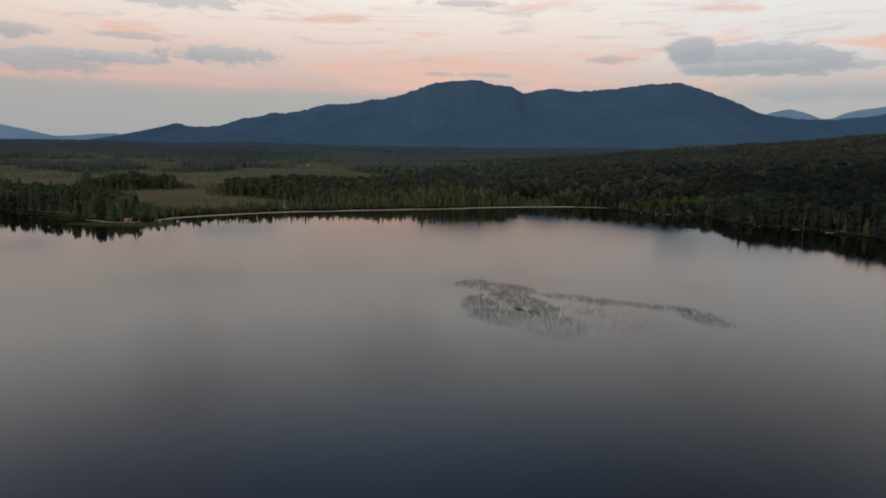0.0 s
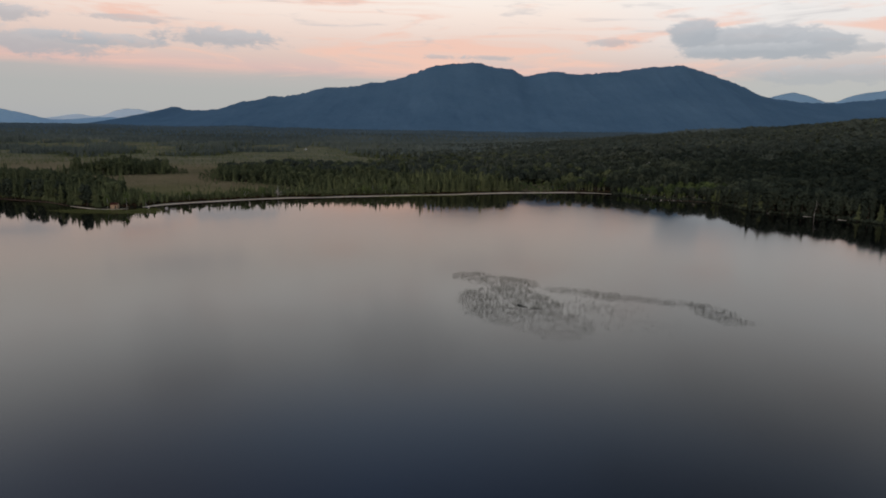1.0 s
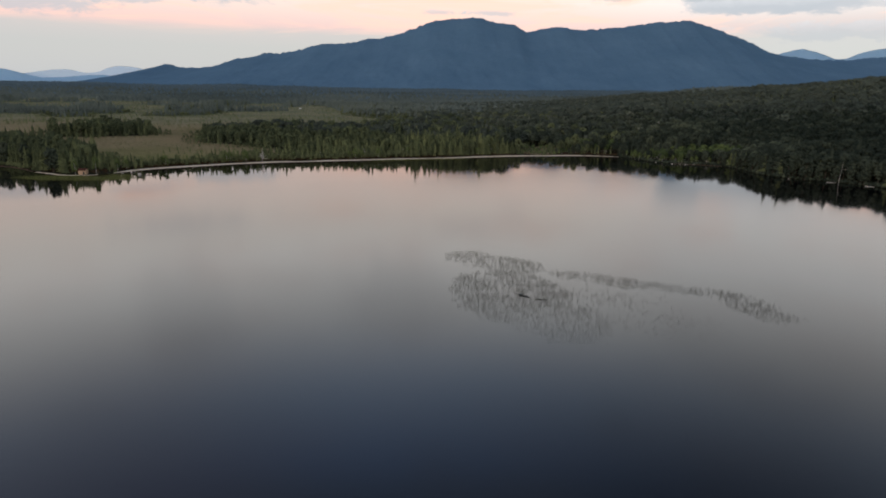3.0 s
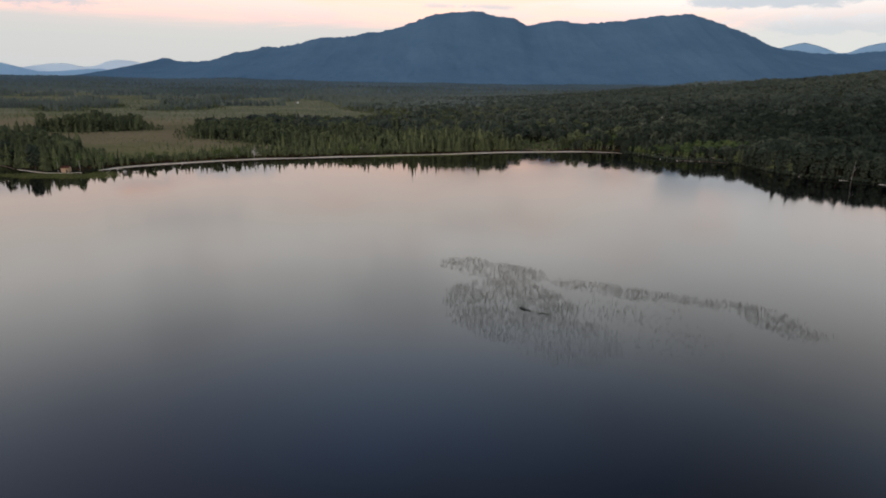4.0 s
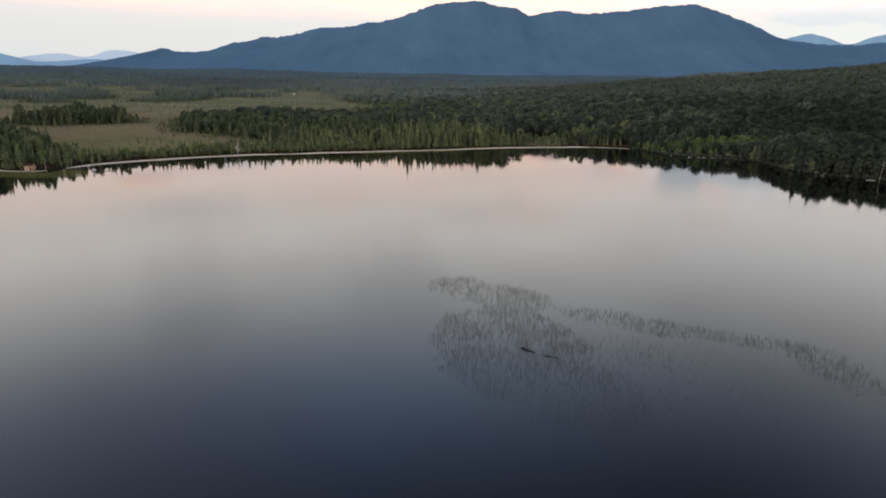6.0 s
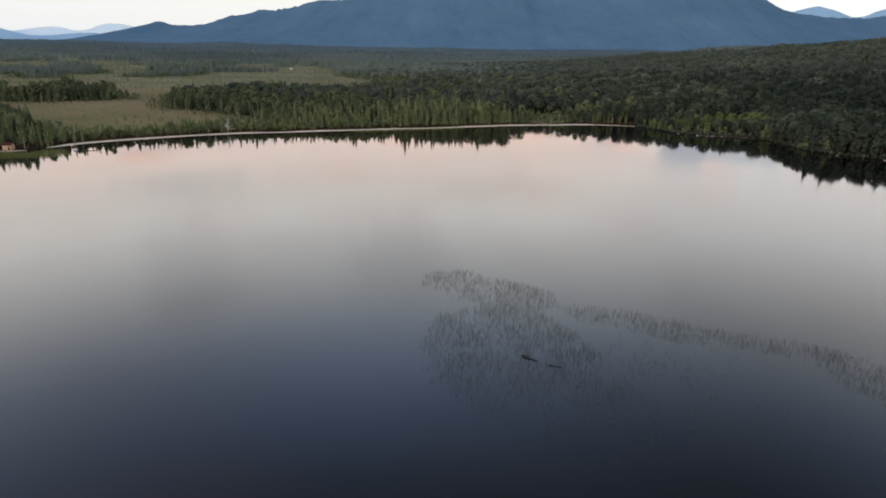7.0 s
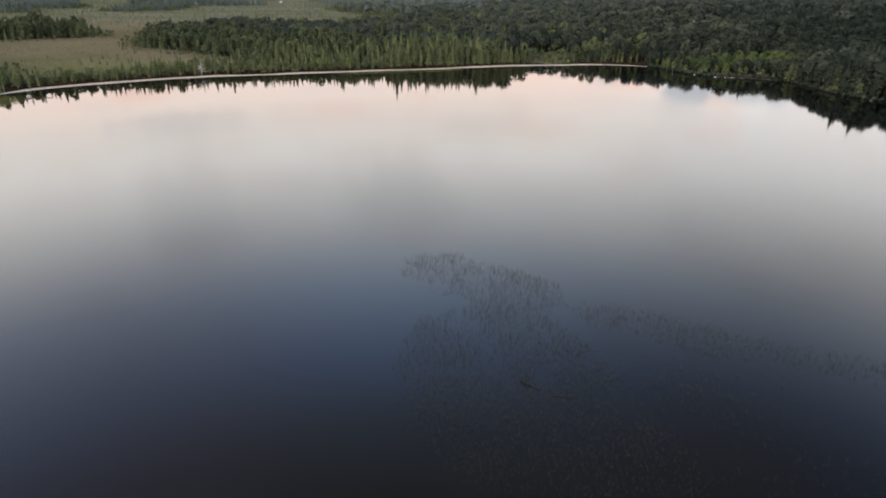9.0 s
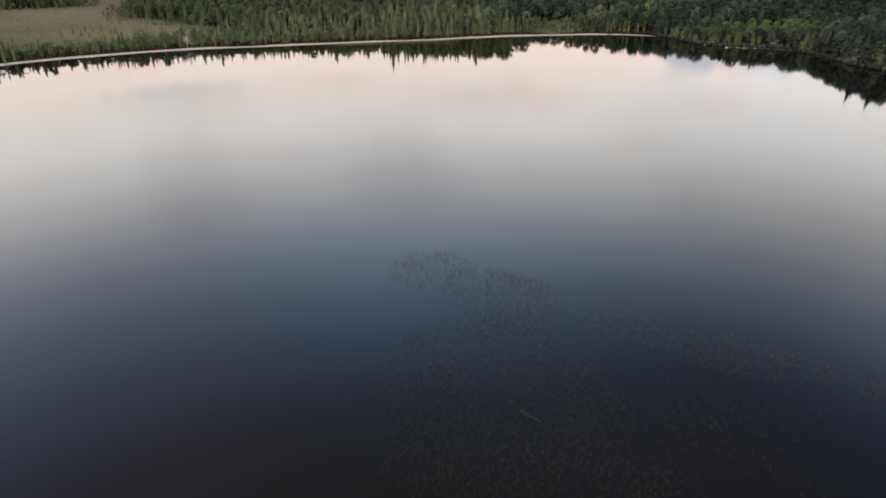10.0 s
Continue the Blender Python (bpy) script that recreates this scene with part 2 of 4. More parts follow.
def water_material():
    m, nt = material("still_lake_water")
    p = place(nt)
    at = nt.add("ShaderNodeSeparateXYZ")
    nt.put(at.inputs[0], p)
    flat = nt.xyz(at.outputs[0], at.outputs[1], 0.0)
    brownish = nt.smooth(nt.noise(flat, 0.022, 2.0, 0.5), 0.45, 0.65)
    du, dv = nt.math("DIVIDE", nt.math("SUBTRACT", at.outputs[0], 20.0), 62.0), nt.math("DIVIDE", nt.math("SUBTRACT", at.outputs[1], 212.0), 48.0)
    reed_patch = nt.smooth(nt.math("SQRT", nt.math("ADD", nt.math("MULTIPLY", du, du), nt.math("MULTIPLY", dv, dv))), 1.0, 0.3)
    # browner water in random patches and in an ellipse round the reed bed
    brownish = nt.math("MAXIMUM", nt.math("MULTIPLY", brownish, 0.4), reed_patch)
    colour = nt.mix(brownish, (0.0018, 0.0026, 0.0034), (0.0062, 0.0056, 0.0036))
    swell = nt.noise(nt.xyz(nt.math("MULTIPLY", at.outputs[0], 0.35), at.outputs[1], 0.0), 0.9, 2.0, 0.5)
    breeze = nt.noise(flat, 0.012, 2.0, 0.5)
    # calm in the lee of the woods, a light breeze out on the lake
    out = nt.math("MULTIPLY_ADD", breeze, 44.0, nt.add("ShaderNodeAttribute", attribute_name="from_shore").outputs["Fac"])
    rough = nt.math("MULTIPLY_ADD", nt.smooth(out, 112.0, 172.0), 0.055, 0.046)
    finish(nt, colour, rough, swell, 0.03, 0.25, IOR=1.333)
    return m


def far_material(name, low, high, grain):
    """Wooded slopes far away, with the blue of the haze in their base colour."""
    m, nt = material(name)
    p = place(nt)
    value = nt.math("ADD", nt.math("MULTIPLY", nt.noise(p, 0.004, 4.0, 0.6), 0.6), nt.math("MULTIPLY", nt.noise(p, grain, 3.0, 0.7), 0.4))
    finish(nt, nt.ramp(value, [(0.35, low), (0.65, high)]), 0.95, nt.noise(p, grain, 3.0, 0.7), 0.5, 5.0, Specular_IOR_Level=0.0)
    return m


# haze of distance mixed into the leaf colours: paler, then bluer
FAR_WOOD = foliage("woods_paled_by_haze", (0.080, 0.102, 0.094), (0.124, 0.151, 0.134), (0.178, 0.205, 0.174))
HAZY_WOOD = foliage("woods_blued_by_haze", (0.096, 0.140, 0.162), (0.121, 0.168, 0.188), (0.148, 0.197, 0.212))
GROUND = ground_material()
WATER = water_material()
# haze painted into the slopes: blue, and paler with each range further back
SLOPE = far_material("wooded_slope_with_haze", (0.088, 0.168, 0.256), (0.114, 0.206, 0.300), 0.05)
FAR_SLOPE = far_material("far_slope_with_haze", (0.25, 0.43, 0.62), (0.28, 0.46, 0.65), 0.03)
FARTHEST_SLOPE = far_material("farthest_slope_with_haze", (0.56, 0.72, 0.86), (0.60, 0.75, 0.88), 0.03)


# ---- plan of the lake and the land ----
rng = np.random.default_rng(7)


def lattice(ix, iy, seed):
    h = (ix.astype(np.int64) * 374761393 + iy.astype(np.int64) * 668265263 + seed * 974634777) & 0x7FFFFFFF
    h = ((h ^ (h >> 13)) * 1274126177) & 0x7FFFFFFF
    return ((h ^ (h >> 16)) & 0xFFFF) / 65535.0


def ripple(x, y, seed=0):
    """Smooth value noise, -1 to 1."""
    x, y = np.asarray(x, float), np.asarray(y, float)
    ix, iy = np.floor(x), np.floor(y)
    fx, fy = x - ix, y - iy
    fx, fy = fx * fx * (3 - 2 * fx), fy * fy * (3 - 2 * fy)
    a, b = lattice(ix, iy, seed), lattice(ix + 1, iy, seed)
    c, d = lattice(ix, iy + 1, seed), lattice(ix + 1, iy + 1, seed)
    return 2 * ((a + (b - a) * fx) * (1 - fy) + (c + (d - c) * fx) * fy) - 1


def fractal(x, y, octaves=4, seed=0):
    total, size = 0.0, 1.0
    for k in range(octaves):
        total = total + size * ripple(x * 2 ** k, y * 2 ** k, seed + k)
        size *= 0.5
    return total


def smoothstep(a, b, v):
    u = np.clip((v - a) / (b - a), 0, 1)
    return u * u * (3 - 2 * u)


# the shore, from the far west round the north to the east, then behind
SHORE = [(-900, 600), (-620, 552), (-431, 520), (-388, 507), (-353, 499), (-325, 478), (-300, 465), (-280, 462), (-268, 472), (-262, 488), (-243, 513), (-209, 543),
         (-168, 569), (-101, 597), (-28, 628), (41, 659), (66, 670), (115, 681), (150, 685), (166, 668), (172, 640), (196, 624), (229, 621),
         (243, 600), (244, 552), (262, 530), (290, 515), (309, 488), (345, 430), (430, 320), (560, 180), (640, 0), (620, -300), (300, -620),
         (-200, -700), (-700, -560), (-1000, -200), (-1050, 250)]


def rounded(points, times):
    p = np.array(points, float)
    for _ in range(times):
        q = np.roll(p, -1, axis=0)
        p = np.stack([0.75 * p + 0.25 * q, 0.25 * p + 0.75 * q], axis=1).reshape(-1, 2)
    return p


def finer(p, step):
    out = []
    for a, b in zip(p, np.roll(p, -1, axis=0)):
        n = max(1, int(np.linalg.norm(b - a) / step))
        out += [a + (b - a) * k / n for k in range(n)]
    return np.array(out)


LAKE = finer(rounded(SHORE, 2), 9.0)
LAKE[:, 0] += 1.3 * ripple(LAKE[:, 0] / 14, LAKE[:, 1] / 14, 3)
LAKE[:, 1] += 1.3 * ripple(LAKE[:, 0] / 14, LAKE[:, 1] / 14, 5)


def in_polygon(x, y, poly):
    inside = np.zeros(np.shape(x), bool)
    for (ax, ay), (bx, by) in zip(poly, np.roll(poly, -1, axis=0)):
        if ay != by:
            inside ^= ((ay > y) != (by > y)) & (x < (bx - ax) * (y - ay) / (by - ay) + ax)
    return inside


def inland(x, y):
    """Metres from the shore, positive on land."""
    x, y = np.asarray(x, float), np.asarray(y, float)
    best = np.full(x.shape, 1e12)
    for (ax, ay), (bx, by) in zip(LAKE, np.roll(LAKE, -1, axis=0)):
        dx, dy = bx - ax, by - ay
        t = np.clip(((x - ax) * dx + (y - ay) * dy) / (dx * dx + dy * dy + 1e-9), 0, 1)
        best = np.minimum(best, (ax + t * dx - x) ** 2 + (ay + t * dy - y) ** 2)
    return np.where(in_polygon(x, y, LAKE), -1, 1) * np.sqrt(best)


def height(x, y, d):
    shore = np.where(d > 0, 0.10 * np.minimum(d, 9) - 0.15, np.maximum(0.14 * d - 0.15, -5))
    land = smoothstep(9, 90, d) * (2.2 + 1.2 * fractal(x / 130, y / 130, 3, 11))
    hill = 88 * np.exp(-((np.minimum(x - 1000, 0) / 600) ** 2 + (np.minimum(y - 1400, 0) / 600) ** 2 + (np.maximum(y - 1600, 0) / 700) ** 2))
    hill = hill + 15 * np.exp(-(((x - 260) / 330) ** 2 + ((y - 1060) / 190) ** 2))
    hill = hill * smoothstep(5, 160, d) * (1 + 0.10 * fractal(x / 260, y / 260, 3, 21))
    plain = 56 * smoothstep(1250, 3500, y) + 7 * smoothstep(1500, 2600, y) * fractal(x / 420, y / 300, 3, 31)
    return shore + land + hill + plain


def ellipse(x, y, cx, cy, rx, ry, lean=0.0):
    c, s = math.cos(radians(lean)), math.sin(radians(lean))
    u, v = (x - cx) * c + (y - cy) * s, -(x - cx) * s + (y - cy) * c
    return 1 - np.sqrt((u / rx) ** 2 + (v / ry) ** 2)


MEADOW = np.array([(-342, 556), (-300, 518), (-256, 514), (-228, 548), (-186, 588), (-170, 618), (-188, 665), (-220, 690), (-296, 702), (-320, 765), (-338, 850), (-270, 895), (-110, 945), (-70, 1010),
                   (-80, 1120), (-130, 1250), (-280, 1450), (-420, 1900), (-900, 2050), (-1700, 2000), (-1300, 1250), (-800, 960), (-680, 780), (-490, 640)], float)


def open_ground(x, y):
    """1 on the bog meadow and the clearings, 0 in the woods."""
    wx, wy = x + 14 * fractal(x / 45, y / 45, 2, 41), y + 14 * fractal(x / 45, y / 45, 2, 43)
    free = in_polygon(wx, wy, rounded(MEADOW, 2)) | (ellipse(wx + 6 * fractal(x / 13, y / 13, 2, 45), wy, 74, 716, 29, 40, -14) > 0)
    for grove in ((-460, 800, 54, 50, 12), (-900, 1350, 125, 90, 30), (-625, 1410, 42, 62, 0), (-610, 1560, 150, 40, 10), (-760, 1180, 30, 18, 0)):
        free &= ~(ellipse(wx, wy, *grove) > 0)
    patch = fractal(x / 90, y / 110, 4, 47) > 0.62 - 0.45 * smoothstep(1500, 2050, y)
    return free & ~(patch & (y > 1250) & ~(ellipse(x, y, -330, 1480, 240, 330) > 0))


# ---- mesh helpers ----
def mesh_object(name, verts, faces, materials, index=None, parent=None, smooth=False, tint=None):
    """One mesh object from arrays of vertices and equal-sided faces."""
    verts, faces = np.asarray(verts, np.float32), np.asarray(faces, np.int32)
    me = bpy.data.meshes.new(name)
    me.vertices.add(len(verts))
    me.vertices.foreach_set("co", verts.ravel())
    sides = faces.shape[1]
    me.loops.add(faces.size)
    me.loops.foreach_set("vertex_index", faces.ravel())
    me.polygons.add(len(faces))
    me.polygons.foreach_set("loop_start", np.arange(0, faces.size, sides, dtype=np.int32))
    for m in materials:
        me.materials.append(m)
    if index is not None:
        me.polygons.foreach_set("material_index", np.asarray(index, np.int32))
    me.update(calc_edges=True)
    if smooth:
        me.shade_smooth()
    else:
        me.shade_flat()
    if tint is not None:
        me.attributes.new("tint", "FLOAT", "POINT").data.foreach_set("value", np.asarray(tint, np.float32))
    ob = new(name, me)
    ob.parent = parent
    return ob


def grid_faces(nx, ny):
    i = (np.arange(ny - 1)[:, None] * nx + np.arange(nx - 1)[None, :]).ravel()
    return np.stack([i, i + 1, i + nx + 1, i + nx], axis=1)


# ---- ground, lake, beach, mountains ----
def build_ground():
    xs = np.concatenate([np.linspace(-5200, -720, 64), np.arange(-700, 701, 7.0), np.linspace(720, 5200, 64)])
    ys = np.concatenate([np.linspace(-2600, 400, 30), np.arange(424, 765, 5.0), np.arange(775, 1720, 14.0), np.linspace(1740, 5200, 100)])
    x, y = (a.ravel() for a in np.meshgrid(xs, ys))
    d = inland(x, y)
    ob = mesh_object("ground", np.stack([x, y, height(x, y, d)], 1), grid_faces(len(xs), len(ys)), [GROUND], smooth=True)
    ob.data.attributes.new("open_ground", "FLOAT", "POINT").data.foreach_set("value", open_ground(x, y).astype(np.float32))
    tagged(ob, "dark forest floor and brown-green bog meadow", "ground", kind="structure")


def build_water():
    xs, ys = np.linspace(-1150, 760, 80), np.linspace(-800, 780, 80)
    x, y = (a.ravel() for a in np.meshgrid(xs, ys))
    ob = mesh_object("water", np.stack([x, y, x * 0], 1), grid_faces(80, 80), [WATER], smooth=True)
    ob.data.attributes.new("from_shore", "FLOAT", "POINT").data.foreach_set("value", np.maximum(-inland(x, y), 0).astype(np.float32))
    tagged(ob, "still dark lake water mirroring the evening sky", "lake", kind="structure")


def ribbon(name, keep, width, label, mat):
    """A strip of sand along the stretch of the shore that keep() picks."""
    p = np.array([q for q in finer(LAKE, 3.0) if keep(*q)])
    along = np.gradient(p, axis=0)
    along /= np.linalg.norm(along, axis=1)[:, None] + 1e-9
    out = np.stack([-along[:, 1], along[:, 0]], 1)
    n = len(p)
    ends = np.minimum(1, np.minimum(np.arange(n), np.arange(n)[::-1]) / 6.0)
    w = (width * (1 + 0.45 * ripple(np.arange(n) / 9.0, np.zeros(n), 51))) * (0.25 + 0.75 * ends)
    rows = []
    for f, lift in ((-0.35, -0.22), (0.0, 0.02), (0.3, 0.10), (0.65, 0.12), (1.0, 0.10), (1.12, -0.30)):
        q = p + out * (w * f)[:, None]
        rows.append(np.column_stack([q, np.maximum(0.10 * w * f, 0) + lift - 0.02 + 0.03 * ripple(q[:, 0], q[:, 1], 53)]))
    v = np.array(rows).reshape(-1, 3)
    tagged(mesh_object(name, v, grid_faces(n, len(rows)), [mat], smooth=True), label, "beach", kind="structure")


def mountain(name, crest, y_crest, y_foot, foot, rough, mat, label, seed, step):
    """A range: the crest runs through summits and saddles placed to fit the camera's view, spurs and gullies come down
    from it.
    """
    cx, cz = np.array(crest, float).T
    xs = np.arange(cx[0], cx[-1] + 1, step)
    ridge = np.interp(xs, cx, cz)
    k = max(1, int(28 / step))
    ridge = np.convolve(np.pad(ridge, k, mode="edge"), np.ones(2 * k + 1) / (2 * k + 1), "valid")
    ridge = ridge + rough * 0.5 * fractal(xs / 110, xs * 0 + seed, 4, seed)
    us = np.concatenate([np.linspace(0, 1, 46), np.linspace(1.01, 1.1, 4)])
    u, x = np.meshgrid(us, xs, indexing="ij")
    r = np.tile(ridge, (len(us), 1))
    spur = np.abs(fractal(x / 330 + 0.35 * u, u * 1.1, 5, seed + 9))
    shape = np.where(u < 1, u ** 1.25, 1 - np.maximum(u - 1, 0) ** 1.2 * 5.0)
    z = foot + (r - foot) * shape - np.clip(u * (1 - u), 0, 1) * 4 * 0.030 * np.maximum(r - foot, 0) * spur
    z += 3 * np.clip(1.2 - u, 0, 1) * fractal(x / 40, u * 26, 3, seed + 4)
    z += 0.45 * rough * np.clip(1 - np.abs(u - 1) / 0.05, 0, 1) * fractal(x / 24, u * 30, 2, seed + 2)
    y = y_foot + (y_crest - y_foot) * u
    ob = mesh_object(name, np.stack([x, y, z], -1).reshape(-1, 3), grid_faces(len(xs), len(us)), [mat], smooth=True)
    tagged(ob, label, "mountain", kind="structure")


build_ground()
build_water()
ribbon("beach", lambda x, y: -268 < x < 158 and y > 478, 4.2, "narrow pale sand beach along the lake shore", SAND)
ribbon("beach", lambda x, y: 190 < x < 236 and 600 < y, 0.9, "thin strip of reddish sand under the trees", RED_SAND)
ribbon("beach", lambda x, y: -324 < x < -270 and 440 < y < 490, 1.7, "thin pale sand edge in front of the cabin", SAND)
ribbon("beach", lambda x, y: -420 < x < -324 and y > 470, 1.3, "thin worn sandy edge of the wooded shore", RED_SAND)
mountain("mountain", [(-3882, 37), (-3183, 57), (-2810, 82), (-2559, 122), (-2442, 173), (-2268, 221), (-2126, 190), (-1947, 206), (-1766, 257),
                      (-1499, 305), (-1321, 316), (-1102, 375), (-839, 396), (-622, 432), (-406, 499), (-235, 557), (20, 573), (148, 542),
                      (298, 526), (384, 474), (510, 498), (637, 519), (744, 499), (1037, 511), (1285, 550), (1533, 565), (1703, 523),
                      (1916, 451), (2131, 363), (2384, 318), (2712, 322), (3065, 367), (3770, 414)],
         4650, 3200, 34, 9, SLOPE, "long wooded mountain ridge, painted blue with haze", 61, 9)
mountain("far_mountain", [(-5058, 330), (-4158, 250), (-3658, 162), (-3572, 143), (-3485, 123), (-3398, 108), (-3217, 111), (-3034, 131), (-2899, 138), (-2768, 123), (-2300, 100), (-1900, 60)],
         4850, 4700, 40, 3, FAR_SLOPE, "low hill beyond the plain, painted blue with haze", 71, 20)
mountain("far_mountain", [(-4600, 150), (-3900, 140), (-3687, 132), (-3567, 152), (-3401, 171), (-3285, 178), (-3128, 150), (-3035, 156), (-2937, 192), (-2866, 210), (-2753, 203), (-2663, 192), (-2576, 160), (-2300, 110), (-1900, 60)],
         5000, 4880, 40, 3, FARTHEST_SLOPE, "distant mountains near the horizon, painted pale with haze", 81, 20)
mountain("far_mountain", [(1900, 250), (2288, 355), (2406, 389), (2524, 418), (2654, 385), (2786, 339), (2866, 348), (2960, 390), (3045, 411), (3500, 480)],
         5000, 4880, 40, 3, FAR_SLOPE, "pointed mountain behind the main ridge, painted blue with haze", 91, 20)


# ---- tree shapes, one metre high, made of tapered trunk and separate clumps ----
def trunk_shape(top, r0, r1, sides=5, bend=0.0):
    a = np.arange(sides) / sides * 2 * math.pi
    levels = ((0, r0 * 1.25), (0.08, r0), (top * 0.55, (r0 + r1) / 2), (top, r1)) if sides > 4 else ((0, r0 * 1.2), (top, r1))
    v, f = [], []
    for z, r in levels:
        v.append(np.stack([r * np.cos(a) + bend * math.sin(z * 5), r * np.sin(a), np.full(sides, z)], 1))
    for k in range(len(levels) - 1):
        for q in range(sides):
            i, j = k * sides + q, k * sides + (q + 1) % sides
            f += [(i, j, j + sides), (i, j + sides, i + sides)]
    return np.concatenate(v), np.array(f)


def joined(parts):
    v, f, n = [], [], 0
    for pv, pf in parts:
        v.append(pv)
        f.append(np.asarray(pf) + n)
        n += len(pv)
    return np.concatenate(v), np.concatenate(f)


def conifer_crown(r, tiers, seg, width, base=0.12, ragged=0.5):
    """Whorls of drooping boughs, wide below and pointed above."""
    parts = []
    for k in range(tiers):
        f = k / tiers
        z = base + (1 - base) * f
        rad = width * (1 - f) ** 0.78 * r.uniform(0.62, 1.25)
        a = (np.arange(seg * 2) + r.random()) / (seg * 2) * 2 * math.pi
        out = np.where(np.arange(seg * 2) % 2, 0.38, 1.0) * rad * (1 + ragged * (r.random(seg * 2) - 0.5) * 2)
        drop = np.where(np.arange(seg * 2) % 2, 0.0, -0.035) - 0.02 * r.random(seg * 2)
        ring = np.stack([out * np.cos(a), out * np.sin(a), z + drop], 1)
        peak = min(1.0, z + (1 - base) / tiers * 1.9)
        v = np.concatenate([ring, [[0, 0, peak]]])
        i = np.arange(seg * 2)
        parts.append((v, np.stack([i, (i + 1) % (seg * 2), np.full(seg * 2, seg * 2)], 1)))
    return joined(parts)


OCTA = np.array([(1, 0, 0), (-1, 0, 0), (0, 1, 0), (0, -1, 0), (0, 0, 1), (0, 0, -1)], float)
OCTA_F = np.array([(0, 2, 4), (2, 1, 4), (1, 3, 4), (3, 0, 4), (2, 0, 5), (1, 2, 5), (3, 1, 5), (0, 3, 5)])


def leafy_crown(r, clumps, size, width=0.30, low=0.16, lean=0.0):
    """Clumps of leaves round a domed, uneven crown with gaps."""
    parts = []
    for k in range(clumps):
        a, f = r.random() * 2 * math.pi, r.random() ** 0.75
        z = low + (0.95 - low) * f
        girth = width * math.sqrt(max(0.03, 1 - ((f - 0.42) / 0.62) ** 2)) * r.uniform(0.55, 1.0)
        s = size * r.uniform(0.7, 1.3)
        v = OCTA * (s, s, s * 0.9) * (1 + 0.5 * (r.random((6, 1)) - 0.5))
        c, q = math.cos(a * 3), math.sin(a * 3)
        v = v @ np.array([(c, -q, 0), (q, c, 0), (0, 0, 1)]) + 0.3 * s * (r.random((6, 3)) - 0.5)
        parts.append((v + (girth * math.cos(a) + lean * z, girth * math.sin(a), min(z, 0.97 - s * 0.4)), OCTA_F))
    return joined(parts)


def dome_crown(r, clumps, size, width, low=0.30):
    """Clumps of leaves over a rounded crown, as seen from above: closed on top, ragged below."""
    parts, mid, half = [], (low + 1) / 2, (1 - low) / 2
    lobes = 1 + 0.22 * np.sin(np.arange(3) * 2.1 + r.random(3) * 6.28)
    for k in range(clumps):
        a = k * 2.39996 + r.uniform(-0.5, 0.5)
        c = 1 - 1.6 * (k + 0.5) / clumps
        out = math.sqrt(max(0.0, 1 - c * c)) * width * r.uniform(0.70, 1.05) * lobes[int(a * 3 / 6.283) % 3]
        s = size * r.uniform(0.75, 1.25)
        v = OCTA * (s * r.uniform(0.7, 1.35), s * r.uniform(0.7, 1.35), s * r.uniform(0.65, 1.0)) * (1 + 0.5 * (r.random((6, 1)) - 0.5))
        q, w = math.cos(a * 3), math.sin(a * 3)
        v = v @ np.array([(q, -w, 0), (w, q, 0), (0, 0, 1)]) + 0.4 * s * (r.random((6, 3)) - 0.5)
        way = np.array([math.cos(a), math.sin(a), 0.8])
        outer = OCTA_F[np.argsort(v[OCTA_F].mean(axis=1) @ way)[2:]]      # the two innermost faces never show
        parts.append((v + (out * math.cos(a), out * math.sin(a), min(mid + half * c * r.uniform(0.8, 1.0), 1 - s * 0.5)), outer))
    return joined(parts)


def limbs_shape(r, count, low, reach, thick):
    parts = []
    for k in range(count):
        a, z = r.random() * 2 * math.pi, r.uniform(low, 0.85)
        d = np.array([math.cos(a), math.sin(a), 0.8])
        side = np.array([-math.sin(a), math.cos(a), 0]) * thick
        o = np.array([0, 0, z])
        tip = o + d * reach * r.uniform(0.6, 1.2) * (1.1 - z)
        v = np.array([o + side, o - side, o + (0, 0, 2 * thick), tip])
        parts.append((v, [(0, 1, 3), (1, 2, 3), (2, 0, 3)]))
    return joined(parts)


def with_trunk(trunk, crown):
    v, f = joined([trunk, crown])
    return v, f, np.concatenate([np.zeros(len(trunk[1]), int), np.ones(len(crown[1]), int)])


